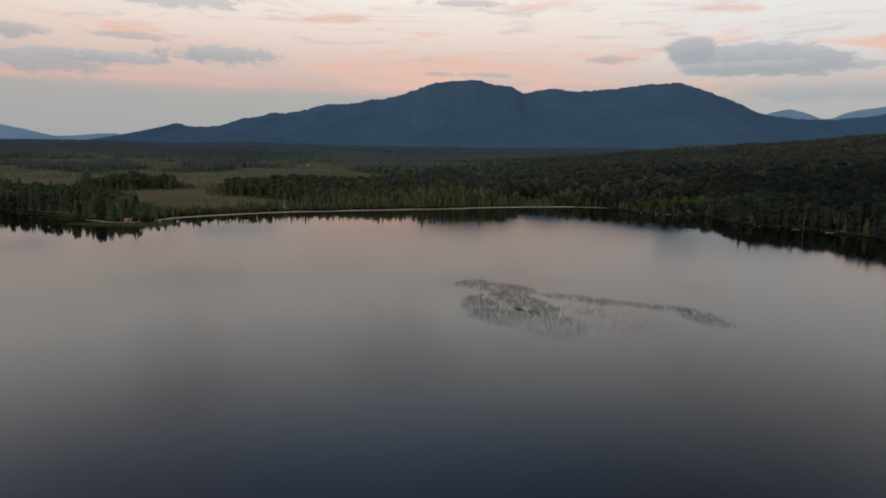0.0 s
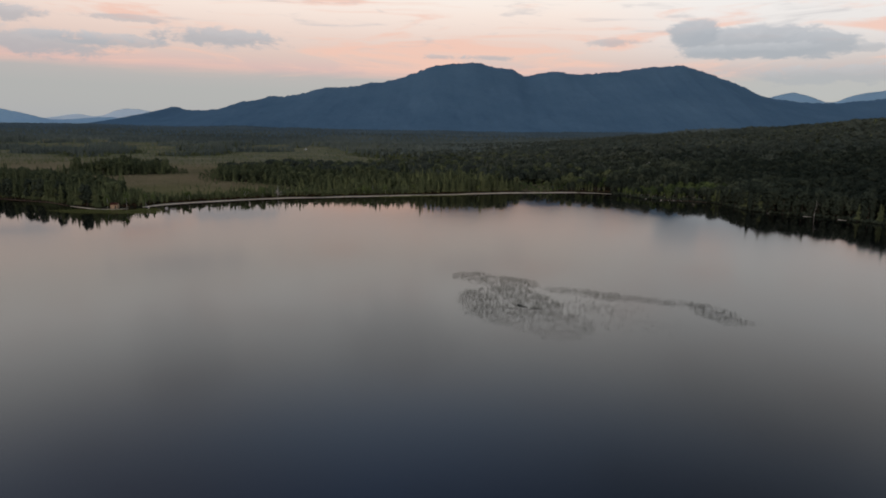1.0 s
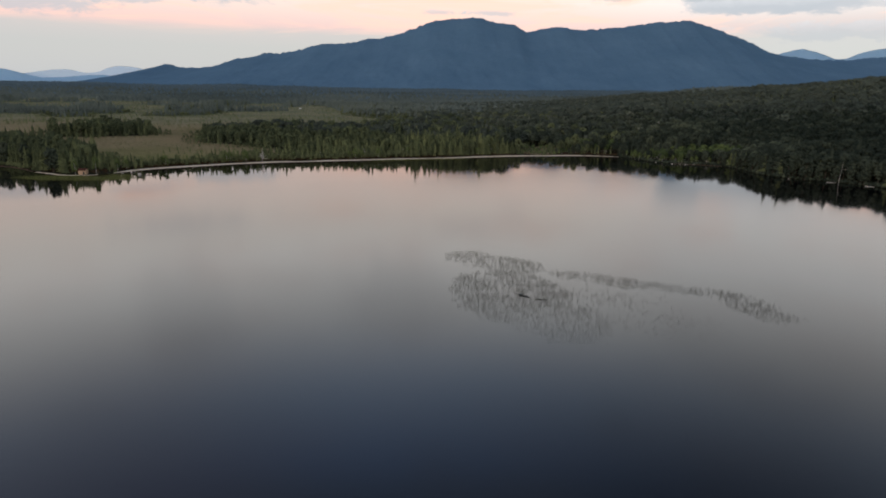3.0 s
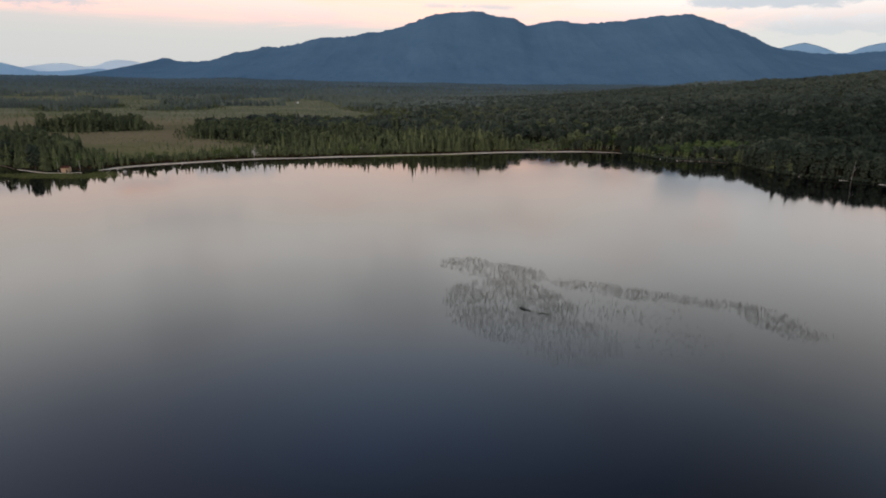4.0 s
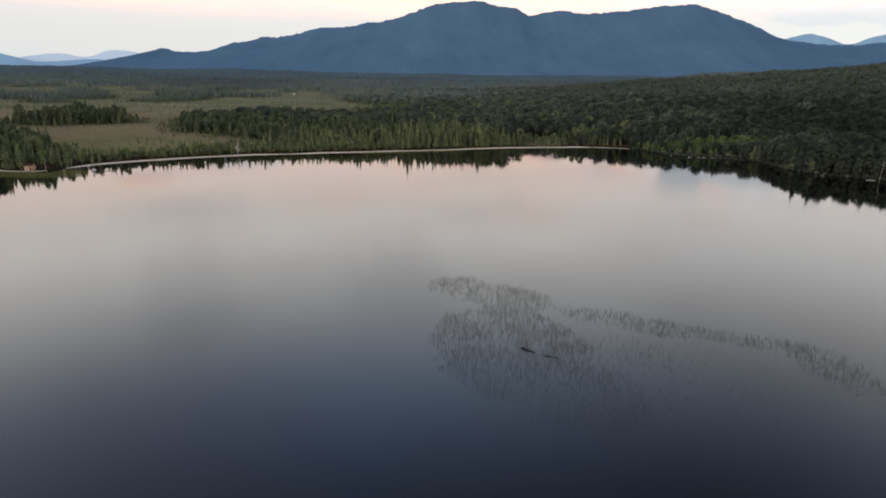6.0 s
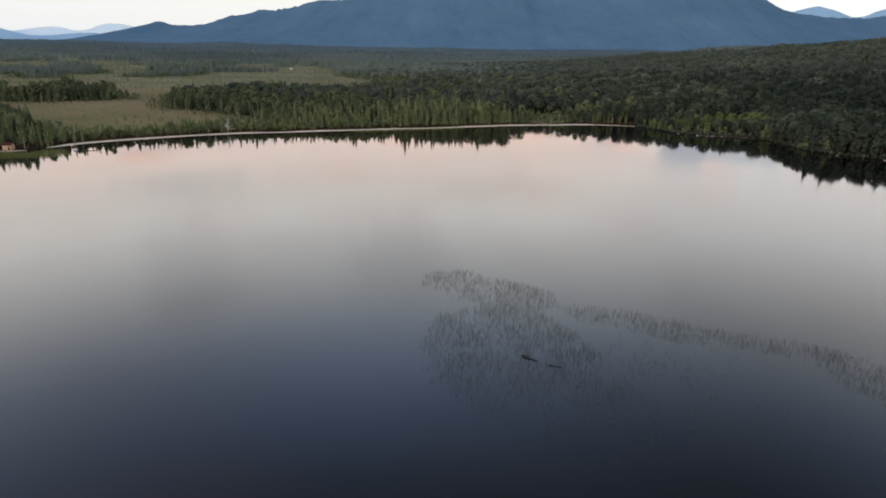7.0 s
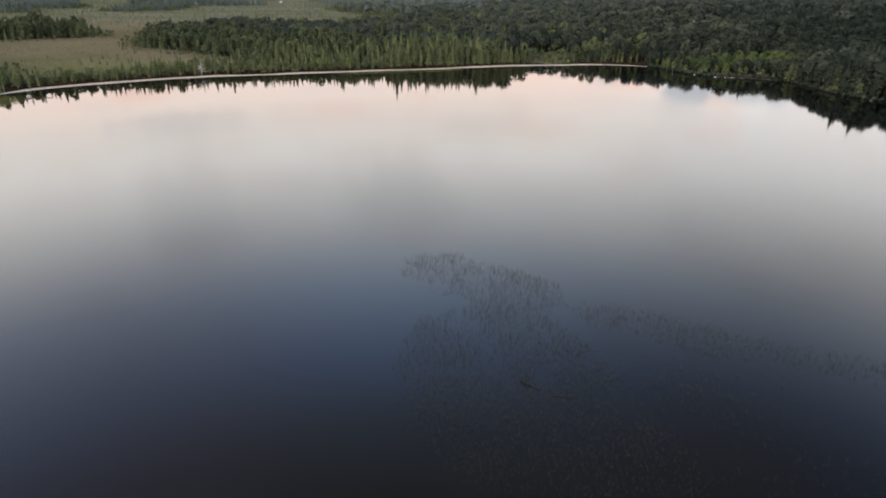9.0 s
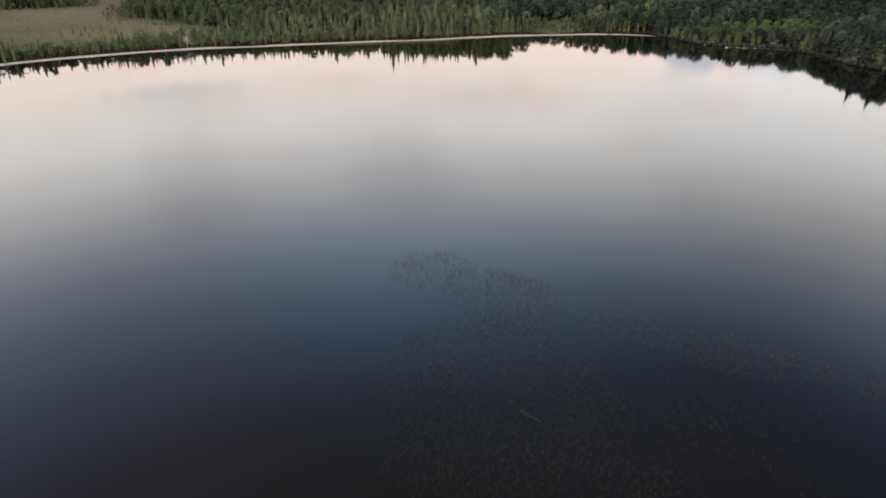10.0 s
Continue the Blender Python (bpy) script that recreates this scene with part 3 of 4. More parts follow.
def scatter(name, shapes, xs, ys, zs, tall, wide, tint, materials, label, category):
    """Many plants joined into one mesh; each takes one of the shapes, turned and scaled."""
    r = np.random.default_rng(len(xs) + len(name))
    pick, spin = r.integers(0, len(shapes), len(xs)), r.random(len(xs)) * 2 * math.pi
    vs, fs, ms, ts, n = [], [], [], [], 0
    for k, (v, f, m) in enumerate(shapes):
        at = np.nonzero(pick == k)[0]
        if not len(at):
            continue
        c, s = np.cos(spin[at])[:, None], np.sin(spin[at])[:, None]
        w, h = (tall[at] * wide[at])[:, None], tall[at][:, None]
        px = (v[None, :, 0] * c - v[None, :, 1] * s) * w + xs[at][:, None]
        py = (v[None, :, 0] * s + v[None, :, 1] * c) * w + ys[at][:, None]
        pz = v[None, :, 2] * h + zs[at][:, None]
        vs.append(np.stack([px, py, pz], -1).reshape(-1, 3))
        fs.append((np.asarray(f)[None] + (np.arange(len(at)) * len(v))[:, None, None] + n).reshape(-1, 3))
        ms.append(np.tile(m, len(at)))
        ts.append(np.repeat(tint[at], len(v)))
        n += len(at) * len(v)
    ob = mesh_object(name, np.concatenate(vs), np.concatenate(fs), materials, np.concatenate(ms), smooth="broadleaf" in name or "birch" in name or "far" in name, tint=np.concatenate(ts))
    return tagged(ob, label, category, kind="stuff")


def seeded(k):
    return np.random.default_rng(k)


CONIFERS = [with_trunk(trunk_shape(0.9, 0.014, 0.004, 4), conifer_crown(seeded(k), 8, 4, w, 0.08)) for k, w in enumerate((0.17, 0.14, 0.20, 0.12))]
LEAFY = [with_trunk(trunk_shape(0.7, 0.016, 0.006, 4), dome_crown(seeded(20 + k), 32, 0.086, w, l)) for k, (w, l) in enumerate(((0.22, 0.22), (0.27, 0.3), (0.18, 0.15), (0.24, 0.25), (0.16, 0.2)))]
BACK_LEAFY = [with_trunk(trunk_shape(0.6, 0.016, 0.006, 3), dome_crown(seeded(70 + k), 20, 0.105, w)) for k, w in enumerate((0.25, 0.29, 0.21, 0.26))]
BACK_CONIFERS = [with_trunk(trunk_shape(0.8, 0.014, 0.004, 3), conifer_crown(seeded(80 + k), 6, 3, w, 0.08)) for k, w in enumerate((0.17, 0.14, 0.20))]
MID_CONIFERS = [with_trunk(trunk_shape(0.5, 0.014, 0.006, 3), conifer_crown(seeded(40 + k), 4, 3, 0.19, 0.05)) for k in range(3)]
MID_LEAFY = [with_trunk(trunk_shape(0.5, 0.016, 0.008, 3), dome_crown(seeded(50 + k), 7, 0.18, 0.22, 0.30)) for k in range(5)]
FAR_TOPS = [(OCTA[:5] * (0.62, 0.62, 0.92) * (1 + 0.5 * (seeded(90 + k).random((5, 1)) - 0.5)) + (0, 0, 0.02), OCTA_F[:4], np.zeros(4, int)) for k in range(5)]
FAR_CLUMPS = [(OCTA * (0.55, 0.55, 0.5) * (1 + 0.5 * (seeded(60 + k).random((6, 1)) - 0.5)) + (0, 0, 0.45), OCTA_F, np.zeros(8, int)) for k in range(5)]


def candidates(x0, x1, y0, y1, spacing, seed):
    """Jittered places of that spacing within the wedge that the lake looks out on."""
    r = seeded(seed)
    x, y = (a.ravel() for a in np.meshgrid(np.arange(x0, x1, spacing), np.arange(y0, y1, spacing)))
    x, y = x + (r.random(len(x)) - 0.5) * spacing * 1.1, y + (r.random(len(x)) - 0.5) * spacing * 1.1
    wedge = np.abs(x) < 0.80 * (y + 30) + 40
    return x[wedge], y[wedge], r


def near_woods():
    x, y, r = candidates(-760, 820, 440, 1010, 4.7, 101)
    d = inland(x, y)
    free = open_ground(x, y)
    first = np.where(x > 160, 4.0, np.where(x < -255, 7.0, 10.0))
    keep = (d > first) & ~free & (ellipse(x, y, -281, 468, 10, 12) < 0)
    x, y, d = x[keep], y[keep], d[keep]
    z = height(x, y, d) - 0.15
    n = len(x)
    shift = 30 * fractal(x / 70, y / 70, 2, 111)
    leafy_share = smoothstep(-120, 170, x + shift * 2 + 0.5 * (y - 650)) * 0.76
    leafy_share = np.maximum(leafy_share, 0.62 * smoothstep(75, 125, d + shift * 0.4))
    leafy_share = np.where((x < -300) & (y < 640), 0.5, leafy_share)
    leafy_share = np.where((x < -370) & (y > 700), 0.38, leafy_share)
    leafy_share = np.where((d < 60) & (x < -40) & (x > -300), np.maximum(leafy_share, 0.3), leafy_share)
    leafy_share = np.where((d < 70) & (np.abs(x - 8) < 50), leafy_share * 0.75, leafy_share)
    leafy = r.random(n) < leafy_share
    young = ((ellipse(x + shift * 0.3, y + shift * 0.15, 190, 655, 88, 25) > 0) & (r.random(n) < 0.8)) | ((ellipse(x + shift * 0.3, y + shift * 0.15, 95, 712, 75, 32) > 0) & (r.random(n) < 0.5))
    big = leafy & ~young & (d > 22) & ((x > -30 + shift) | (d > 85))   # full-grown crowns up the hill
    thin = (r.random(n) < np.where(big, 0.46, 0.72)) | ~leafy
    x, y, d, z, shift, leafy, young, big = (a[thin] for a in (x, y, d, z, shift, leafy, young, big))
    n = len(x)
    band = smoothstep(70, 20, d) * smoothstep(20, -60, x)              # low trees behind the sand
    tall = 10.0 + 2.6 * fractal(x / 60, y / 60, 2, 121) + 5.5 * r.random(n) + 2.5 * smoothstep(40, 300, x) + 4.0 * smoothstep(225, 270, x) * smoothstep(620, 570, y) + 8.0 * smoothstep(-285, -310, x) * smoothstep(620, 560, y)
    tall = np.where(leafy, tall * (1 - 0.48 * band), tall * (1 - 0.28 * band))
    tall = np.where(ellipse(x, y, 5, 668, 70, 34) > 0, tall * 1.22, tall)
    tall = np.where((x < -370) & (y > 700) & (y < 900), tall * 1.12, tall)
    tall = np.where(young, tall * 0.76, tall) * (1 - 0.22 * smoothstep(150, 172, x) * smoothstep(262, 238, x) * smoothstep(60, 25, d))
    glade = ellipse(x, y, 74, 716, 29, 40, -14)
    tall = tall * np.where(big, 1.0, 0.5 + 0.5 * smoothstep(-0.15, -0.9, glade))
    tall = np.where(~leafy & (r.random(n) < 0.12), tall * 1.3, tall)
    # tint falls eastwards, weaker light put into the leaves; other terms vary the stands
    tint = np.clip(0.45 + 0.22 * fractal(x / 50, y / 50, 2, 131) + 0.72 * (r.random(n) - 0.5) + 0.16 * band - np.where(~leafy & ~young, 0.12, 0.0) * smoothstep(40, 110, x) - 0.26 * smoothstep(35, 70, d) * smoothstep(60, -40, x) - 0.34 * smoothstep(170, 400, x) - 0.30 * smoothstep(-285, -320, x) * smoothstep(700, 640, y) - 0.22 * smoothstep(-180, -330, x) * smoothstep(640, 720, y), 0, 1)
    tall = np.where(big, tall * r.uniform(0.95, 1.25, n), tall)
    wide = r.uniform(0.85, 1.25, n) * np.where(big, 1.08, 1.0)
    back = (y - 0.35 * np.abs(x)) > 690
    # dusk and grey pick the trees whose leaf colour carries painted haze
    dusk = r.random(n) < 0.7
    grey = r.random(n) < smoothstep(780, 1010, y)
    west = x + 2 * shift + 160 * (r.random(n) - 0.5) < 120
    # more trees take the haze-coloured needles towards the back
    hazed = (r.random(n) < 0.55 * smoothstep(820, 1050, y) * smoothstep(0, -150, x)) & back
    for name, where, shapes, mats, label in (
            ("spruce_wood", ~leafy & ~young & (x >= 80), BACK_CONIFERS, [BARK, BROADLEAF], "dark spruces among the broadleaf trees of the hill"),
            ("spruce_wood", ~leafy & ~young & ~back & (x < 80), CONIFERS, [BARK, SPRUCE], "dense green spruce wood behind the lake shore"),
            ("spruce_wood", ~leafy & ~young & back & ~hazed & (x < 80), BACK_CONIFERS, [BARK, SPRUCE], "dark spruces deeper in the wood"),
            ("spruce_wood", ~leafy & ~young & hazed & (x < 80), BACK_CONIFERS, [BARK, FAR_WOOD], "grey-green spruces at the back of the wood, haze painted in"),
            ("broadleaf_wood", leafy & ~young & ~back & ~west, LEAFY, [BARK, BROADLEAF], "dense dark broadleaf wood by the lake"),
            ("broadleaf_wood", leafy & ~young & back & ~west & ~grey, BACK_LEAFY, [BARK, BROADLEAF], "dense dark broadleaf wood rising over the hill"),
            ("broadleaf_wood", leafy & ~young & back & ~west & grey, BACK_LEAFY, [BARK, HAZED_LEAF], "grey-olive broadleaf trees higher on the hill, greyed by painted haze"),
            ("broadleaf_wood", leafy & ~young & ~back & west, LEAFY, [BARK, WILLOW], "mid-green leafy trees behind the beach"),
            ("broadleaf_wood", leafy & ~young & back & west & ~dusk, BACK_LEAFY, [BARK, WILLOW], "mid-green broadleaf grove beside the bog"),
            ("broadleaf_wood", leafy & ~young & back & west & dusk, BACK_LEAFY, [BARK, HAZED_LEAF], "grey-olive broadleaf grove beside the bog, greyed by painted haze"),
            ("birch_wood", young, LEAFY, [PALE_BARK, BIRCH_LEAF], "bright green young birches by the shore")):
        scatter(name, shapes, x[where], y[where], z[where], tall[where], wide[where], tint[where], mats, label, "woods")


def mid_woods():
    x, y, r = candidates(-1700, 1600, 1010, 1900, 9.2, 201)
    keep = ~open_ground(x, y) & ~((y > 1650) & (x > 500))
    x, y = x[keep], y[keep]
    z = height(x, y, np.full(len(x), 400.0)) - 0.2
    leafy = r.random(len(x)) < smoothstep(-350, 150, x) * 0.8
    tall = 12 + 3 * fractal(x / 80, y / 80, 2, 211) + 4 * r.random(len(x))
    tint = np.clip(0.40 + 0.26 * fractal(x / 140, y / 60, 2, 221) + 0.22 * (r.random(len(x)) - 0.5), 0, 1)
    wide = r.uniform(1.0, 1.5, len(x))
    sparse = ~leafy | (r.random(len(x)) < 0.7)
    x, y, z, leafy, tall, tint, wide = (a[sparse] for a in (x, y, z, leafy, tall, tint, wide * np.where(leafy, 1.25, 1.0)))
    # painted haze: its share of trees grows with distance, whole groves over the bog
    hazed = (r.random(len(x)) < 0.95 * smoothstep(950, 1650, y - 0.9 * np.maximum(x, 0))) & ~(leafy & (r.random(len(x)) < smoothstep(-150, 320, x))) | ((x < -350) & (y < 1520))
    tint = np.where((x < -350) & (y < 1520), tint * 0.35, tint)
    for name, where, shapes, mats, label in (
            ("spruce_wood", ~leafy & hazed, MID_CONIFERS, [BARK, FAR_WOOD], "grey-green spruce wood further back on the plain, haze painted in"),
            ("spruce_wood", ~leafy & ~hazed, MID_CONIFERS, [BARK, SPRUCE], "darker spruces further back on the plain"),
            ("broadleaf_wood", leafy & hazed, MID_LEAFY, [BARK, FAR_WOOD], "grey-green broadleaf wood behind the hill, haze painted in"),
            ("broadleaf_wood", leafy & ~hazed, MID_LEAFY, [BARK, HAZED_LEAF], "grey-olive broadleaf wood on the crest of the hill, greyed by painted haze")):
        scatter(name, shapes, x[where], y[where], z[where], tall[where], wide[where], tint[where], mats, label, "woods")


def far_woods():
    x, y, r = candidates(-2800, 2800, 1900, 3400, 12.5, 301)
    keep = ~open_ground(x, y) & (r.random(len(x)) < np.where(fractal(x / 260, y / 120, 3, 311) > 0.55, 0.15, 1.0))
    x, y = x[keep], y[keep]
    z = height(x, y, np.full(len(x), 900.0)) - 1.0
    tall = 11 + 3 * fractal(x / 150, y / 150, 2, 321) + 5 * r.random(len(x))
    tint = np.clip(0.42 + 0.42 * fractal(x / 420, y / 110, 3, 331) + 0.3 * (r.random(len(x)) - 0.5), 0, 1)
    # the furthest trees get the bluer haze colour
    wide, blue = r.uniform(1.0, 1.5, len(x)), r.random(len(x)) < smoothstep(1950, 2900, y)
    for where, mat, label in ((~blue, FAR_WOOD, "grey-green woods of the distant plain, paled by painted haze"), (blue, HAZY_WOOD, "blue-grey woods at the foot of the mountains, blued by painted haze")):
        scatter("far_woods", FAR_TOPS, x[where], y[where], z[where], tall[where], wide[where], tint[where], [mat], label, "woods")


def wood_edge(x, y, reach):
    """True on open ground within that many metres of a wood."""
    near = np.zeros(len(x), bool)
    for k in range(6):
        near |= ~open_ground(x + reach * math.cos(k * 1.047), y + reach * math.sin(k * 1.047))
    return near & open_ground(x, y)


def meadow_scrub():
    x, y, r = candidates(-900, 110, 520, 1500, 3.4, 408)
    edge = wood_edge(x, y, 26.0) & (r.random(len(x)) < 0.34)
    x, y = x[edge], y[edge]
    close = wood_edge(x, y, 10.0)
    tall = np.where(close, r.uniform(3.5, 9.0, len(x)), r.uniform(1.5, 4.5, len(x)))
    pick = r.random(len(x)) < 0.6
    for where, shapes, mats, label in ((pick, MID_CONIFERS, [BARK, SPRUCE], "young spruces along the edges of the bog"), (~pick, MID_LEAFY, [BARK, WILLOW], "leafy bushes along the edges of the bog")):
        scatter("edge_growth", shapes, x[where], y[where], height(x[where], y[where], inland(x[where], y[where])) - 0.1, tall[where], r.uniform(0.8, 1.2, where.sum()), r.uniform(0.1, 0.8, where.sum()),
                mats, label, "shrubs")
    x, y, r = candidates(-1500, 110, 500, 1900, 6.4, 401)
    keep = open_ground(x, y) & (r.random(len(x)) < 0.6 + 0.3 * fractal(x / 40, y / 40, 2, 411))
    x, y = x[keep], y[keep]
    z = height(x, y, inland(x, y)) - 0.1
    tint = np.clip(0.5 + 0.5 * fractal(x / 90, y / 45, 3, 421) + 0.4 * (r.random(len(x)) - 0.5), 0, 1)
    scatter("bog_scrub", FAR_CLUMPS, x, y, z, r.uniform(0.3, 0.9, len(x)) + 1.0 * smoothstep(70, 25, inland(x, y)), r.uniform(1.6, 2.8, len(x)), tint, [SCRUB], "low brown-green scrub of the bog meadow", "shrubs")
    x, y, r = candidates(-560, -200, 505, 960, 2.9, 405)
    keep = open_ground(x, y)
    x, y = x[keep], y[keep]
    tint = np.clip(0.5 + 0.5 * fractal(x / 90, y / 45, 3, 421) + 0.4 * (r.random(len(x)) - 0.5), 0, 1)
    scatter("bog_grass", blade_shapes(4, 1.6, 570, 0.040), x, y, height(x, y, inland(x, y)), r.uniform(0.6, 1.3, len(x)), np.full(len(x), 1.6), tint, [SCRUB],
            "tufts of brown-green grass over the bog meadow", "grass")
    # a close thicket along the back of the sand
    x, y, r = candidates(-266, -40, 475, 650, 2.2, 407)
    d = inland(x, y)
    keep = (d > 7.5) & (d < 15 + 5 * ripple(x / 16, y / 16, 443))
    x, y, d = x[keep], y[keep], d[keep]
    scatter("shore_thicket", BACK_LEAFY, x, y, height(x, y, d) - 0.1, r.uniform(2.5, 6.0, len(x)), r.uniform(0.9, 1.3, len(x)), r.uniform(0.2, 0.95, len(x)), [BARK, WILLOW],
            "close thicket of young leafy trees behind the sand", "shrubs")
    x, y, r = candidates(-1600, 110, 500, 2050, 10.0, 402)
    keep = open_ground(x, y) & (r.random(len(x)) < 0.16 + 0.4 * fractal(x / 90, y / 90, 2, 431) + 0.55 * smoothstep(800, 1100, y) + 0.7 * smoothstep(55, 25, inland(x, y)))
    x, y = x[keep], y[keep]
    z = height(x, y, inland(x, y)) - 0.1
    scatter("stunted_spruces", MID_CONIFERS, x, y, z, r.uniform(2.0, 5.5, len(x)), r.uniform(0.8, 1.2, len(x)), r.uniform(0.3, 0.8, len(x)), [BARK, SPRUCE],
            "stunted young spruces scattered over the bog", "trees")
    r = seeded(406)
    x, y = r.uniform(42, 104, 260), r.uniform(684, 790, 260)
    keep = ellipse(x, y, 74, 716, 31, 42, -14) > 0
    x, y = x[keep], y[keep]
    scatter("clearing_bushes", FAR_CLUMPS, x, y, height(x, y, inland(x, y)) - 0.1, r.uniform(0.9, 2.0, len(x)) ** 2, r.uniform(0.7, 1.2, len(x)), r.uniform(0.0, 0.9, len(x)), [BIRCH_LEAF],
            "low yellow-green bushes in the clearing by the beach", "shrubs")
    # undergrowth between sand and trees
    x, y, r = candidates(-440, 330, 450, 760, 2.4, 403)
    d = inland(x, y)
    keep = (x < 158) & (d > 4.4) & (d < np.where(np.abs(x - 73) < 28, 8, 16)) & (ellipse(x, y, -281, 466, 9, 10) < 0)
    x, y, d = x[keep], y[keep], d[keep]
    scatter("shore_shrubs", FAR_CLUMPS, x, y, height(x, y, d) - 0.1, r.uniform(0.7, 2.2, len(x)), r.uniform(0.9, 1.5, len(x)), r.uniform(0.2, 0.9, len(x)), [HEATH],
            "red-brown low shrubs along the shore", "shrubs")
    x, y, r = candidates(158, 340, 450, 690, 2.0, 404)
    d = inland(x, y)
    keep = (d > 0.8) & (d < 8)
    x, y, d = x[keep], y[keep], d[keep]
    scatter("shore_shrubs", FAR_CLUMPS, x, y, height(x, y, d) - 0.1, r.uniform(0.9, 3.2, len(x)), r.uniform(0.8, 1.3, len(x)), r.uniform(0.1, 0.8, len(x)), [BROADLEAF],
            "dark green bushes overhanging the water", "shrubs")


# ---- plants in the water ----
def blade_shapes(count, spread, seed, half=0.010):
    shapes = []
    for k in range(6):
        r, parts = seeded(seed + k), []
        for _ in range(count):
            a, tilt, o = r.random() * 6.283, r.uniform(0.01, 0.16), (r.random(2) - 0.5) * spread
            s = np.array([-math.sin(a), math.cos(a), 0]) * half
            d = np.array([math.cos(a), math.sin(a), 0]) * tilt
            h = r.uniform(0.6, 1.0)
            b = np.array([o[0], o[1], -0.15])
            m, t = b + d * 0.4 + (0, 0, 0.15 + h * 0.6), b + d * 1.2 + (0, 0, 0.15 + h)
            parts.append((np.array([b - s, b + s, m + s, m - s, t]), [(0, 1, 2), (0, 2, 3), (3, 2, 4)]))
        v, f = joined(parts)
        shapes.append((v, f, np.zeros(len(f), int)))
    return shapes


def reeds():
    x, y, r = candidates(-20, 110, 180, 290, 0.56, 501)
    wx, wy = x + 2.2 * fractal(x / 7, y / 7, 2, 511), y + 2.2 * fractal(x / 7, y / 7, 2, 513)
    head = np.maximum(ellipse(wx, wy, 4, 272, 14, 10, -4), ellipse(wx, wy, 18, 263, 13, 13, -30))
    body = np.maximum(ellipse(wx, wy, 16, 229, 22, 30, 12), ellipse(wx, wy, 28, 208, 17, 20, 20))
    tail = np.maximum(ellipse(wx, wy, 58, 246, 34, 7.5, -21), ellipse(wx, wy, 91, 225, 19, 8.5, -66))
    loose = np.maximum(ellipse(wx, wy, 58, 208, 22, 17, 0), ellipse(wx, wy, 48, 228, 22, 16, -20))
    amount = np.maximum(np.maximum(smoothstep(0, 0.25, head) * 0.66, smoothstep(0, 0.22, body) * 0.78),
                        np.maximum(smoothstep(0, 0.4, tail) * 0.66, smoothstep(0, 0.8, loose) * 0.16))
    amount = amount * np.clip(0.90 + 0.55 * fractal(x / 3.2, y / 5.5, 2, 521), 0.15, 1.2)
    amount[ellipse(x, y, -2, 258, 11, 2.2, -6) > 0] *= 0.1
    keep = r.random(len(x)) < amount
    x, y = x[keep], y[keep]
    near = smoothstep(192, 232, y)
    tall = r.uniform(0.5, 1.2, len(x)) * (0.50 + 0.50 * near)
    # tufts nearer the camera are tinted darker to match its view
    scatter("reed_bed", blade_shapes(7, 0.6, 530, 0.0072), x, y, x * 0, tall, np.full(len(x), 1.0), r.random(len(x)) * (0.06 + 0.84 * smoothstep(226, 270, y)), [REED], "sparse grey-green reeds standing in open water", "reeds")


def sedges():
    x, y, r = candidates(-345, 60, 430, 680, 0.8, 541)
    d = inland(x, y)
    wx, wy = x + 3 * fractal(x / 12, y / 12, 2, 551), y + 2 * fractal(x / 12, y / 12, 2, 553)
    a = smoothstep(0, 0.25, ellipse(wx, wy, -278, 452, 44, 13, 2)) + smoothstep(0, 0.3, ellipse(wx, wy, -252, 462, 14, 16, 20))
    b = smoothstep(0, 0.3, 1 - np.abs((-d) - 6.0) / 6.0) * smoothstep(-98, -72, x) * smoothstep(8, -22, x)
    keep = (d < 0.3) & (r.random(len(x)) < np.maximum(a, b))
    x, y = x[keep], y[keep]
    scatter("sedge_bed", blade_shapes(5, 1.3, 560, 0.020), x, y, x * 0, r.uniform(0.35, 0.8, len(x)), np.full(len(x), 3.4), r.random(len(x)), [SEDGE], "green sedge growing in the shallows by the shore", "sedge")



# ---- things on the shore ----
def part(name, bm, mat, parent, label="", smooth=False):
    me = bpy.data.meshes.new(name)
    bm.to_mesh(me)
    bm.free()
    me.materials.append(mat)
    if smooth:
        me.shade_smooth()
    ob = new(name, me)
    ob.parent = parent
    return tagged(ob, label)


def inland_at(x, y):
    """The same for a single place."""
    a, b = LAKE, np.roll(LAKE, -1, axis=0)
    e, p = b - a, np.array([x, y]) - a
    t = np.clip((p * e).sum(1) / ((e * e).sum(1) + 1e-9), 0, 1)
    d = np.sqrt((((p - e * t[:, None]) ** 2).sum(1)).min())
    over = (a[:, 1] > y) != (b[:, 1] > y)
    cut = np.where(over, e[:, 0] * (y - a[:, 1]) / np.where(over, e[:, 1], 1) + a[:, 0], -1e9)
    return -d if np.count_nonzero(over & (x < cut)) % 2 else d


def ground_at(x, y):
    d = np.array([inland_at(x, y)])
    return float(height(np.array([float(x)]), np.array([float(y)]), d)[0])


def tree(name, trunk, crown, bark, leaves, label, tint):
    """One tree, a metre high: an empty at its foot with trunk and crown."""
    ob = new(name)
    mesh_object("trunk", *trunk, [bark], parent=ob)
    mesh_object("crown", *crown, [leaves], parent=ob, smooth=leaves is not SPRUCE, tint=np.full(len(crown[0]), tint))
    return tagged(ob, label, "tree", "trees along the lake shore")


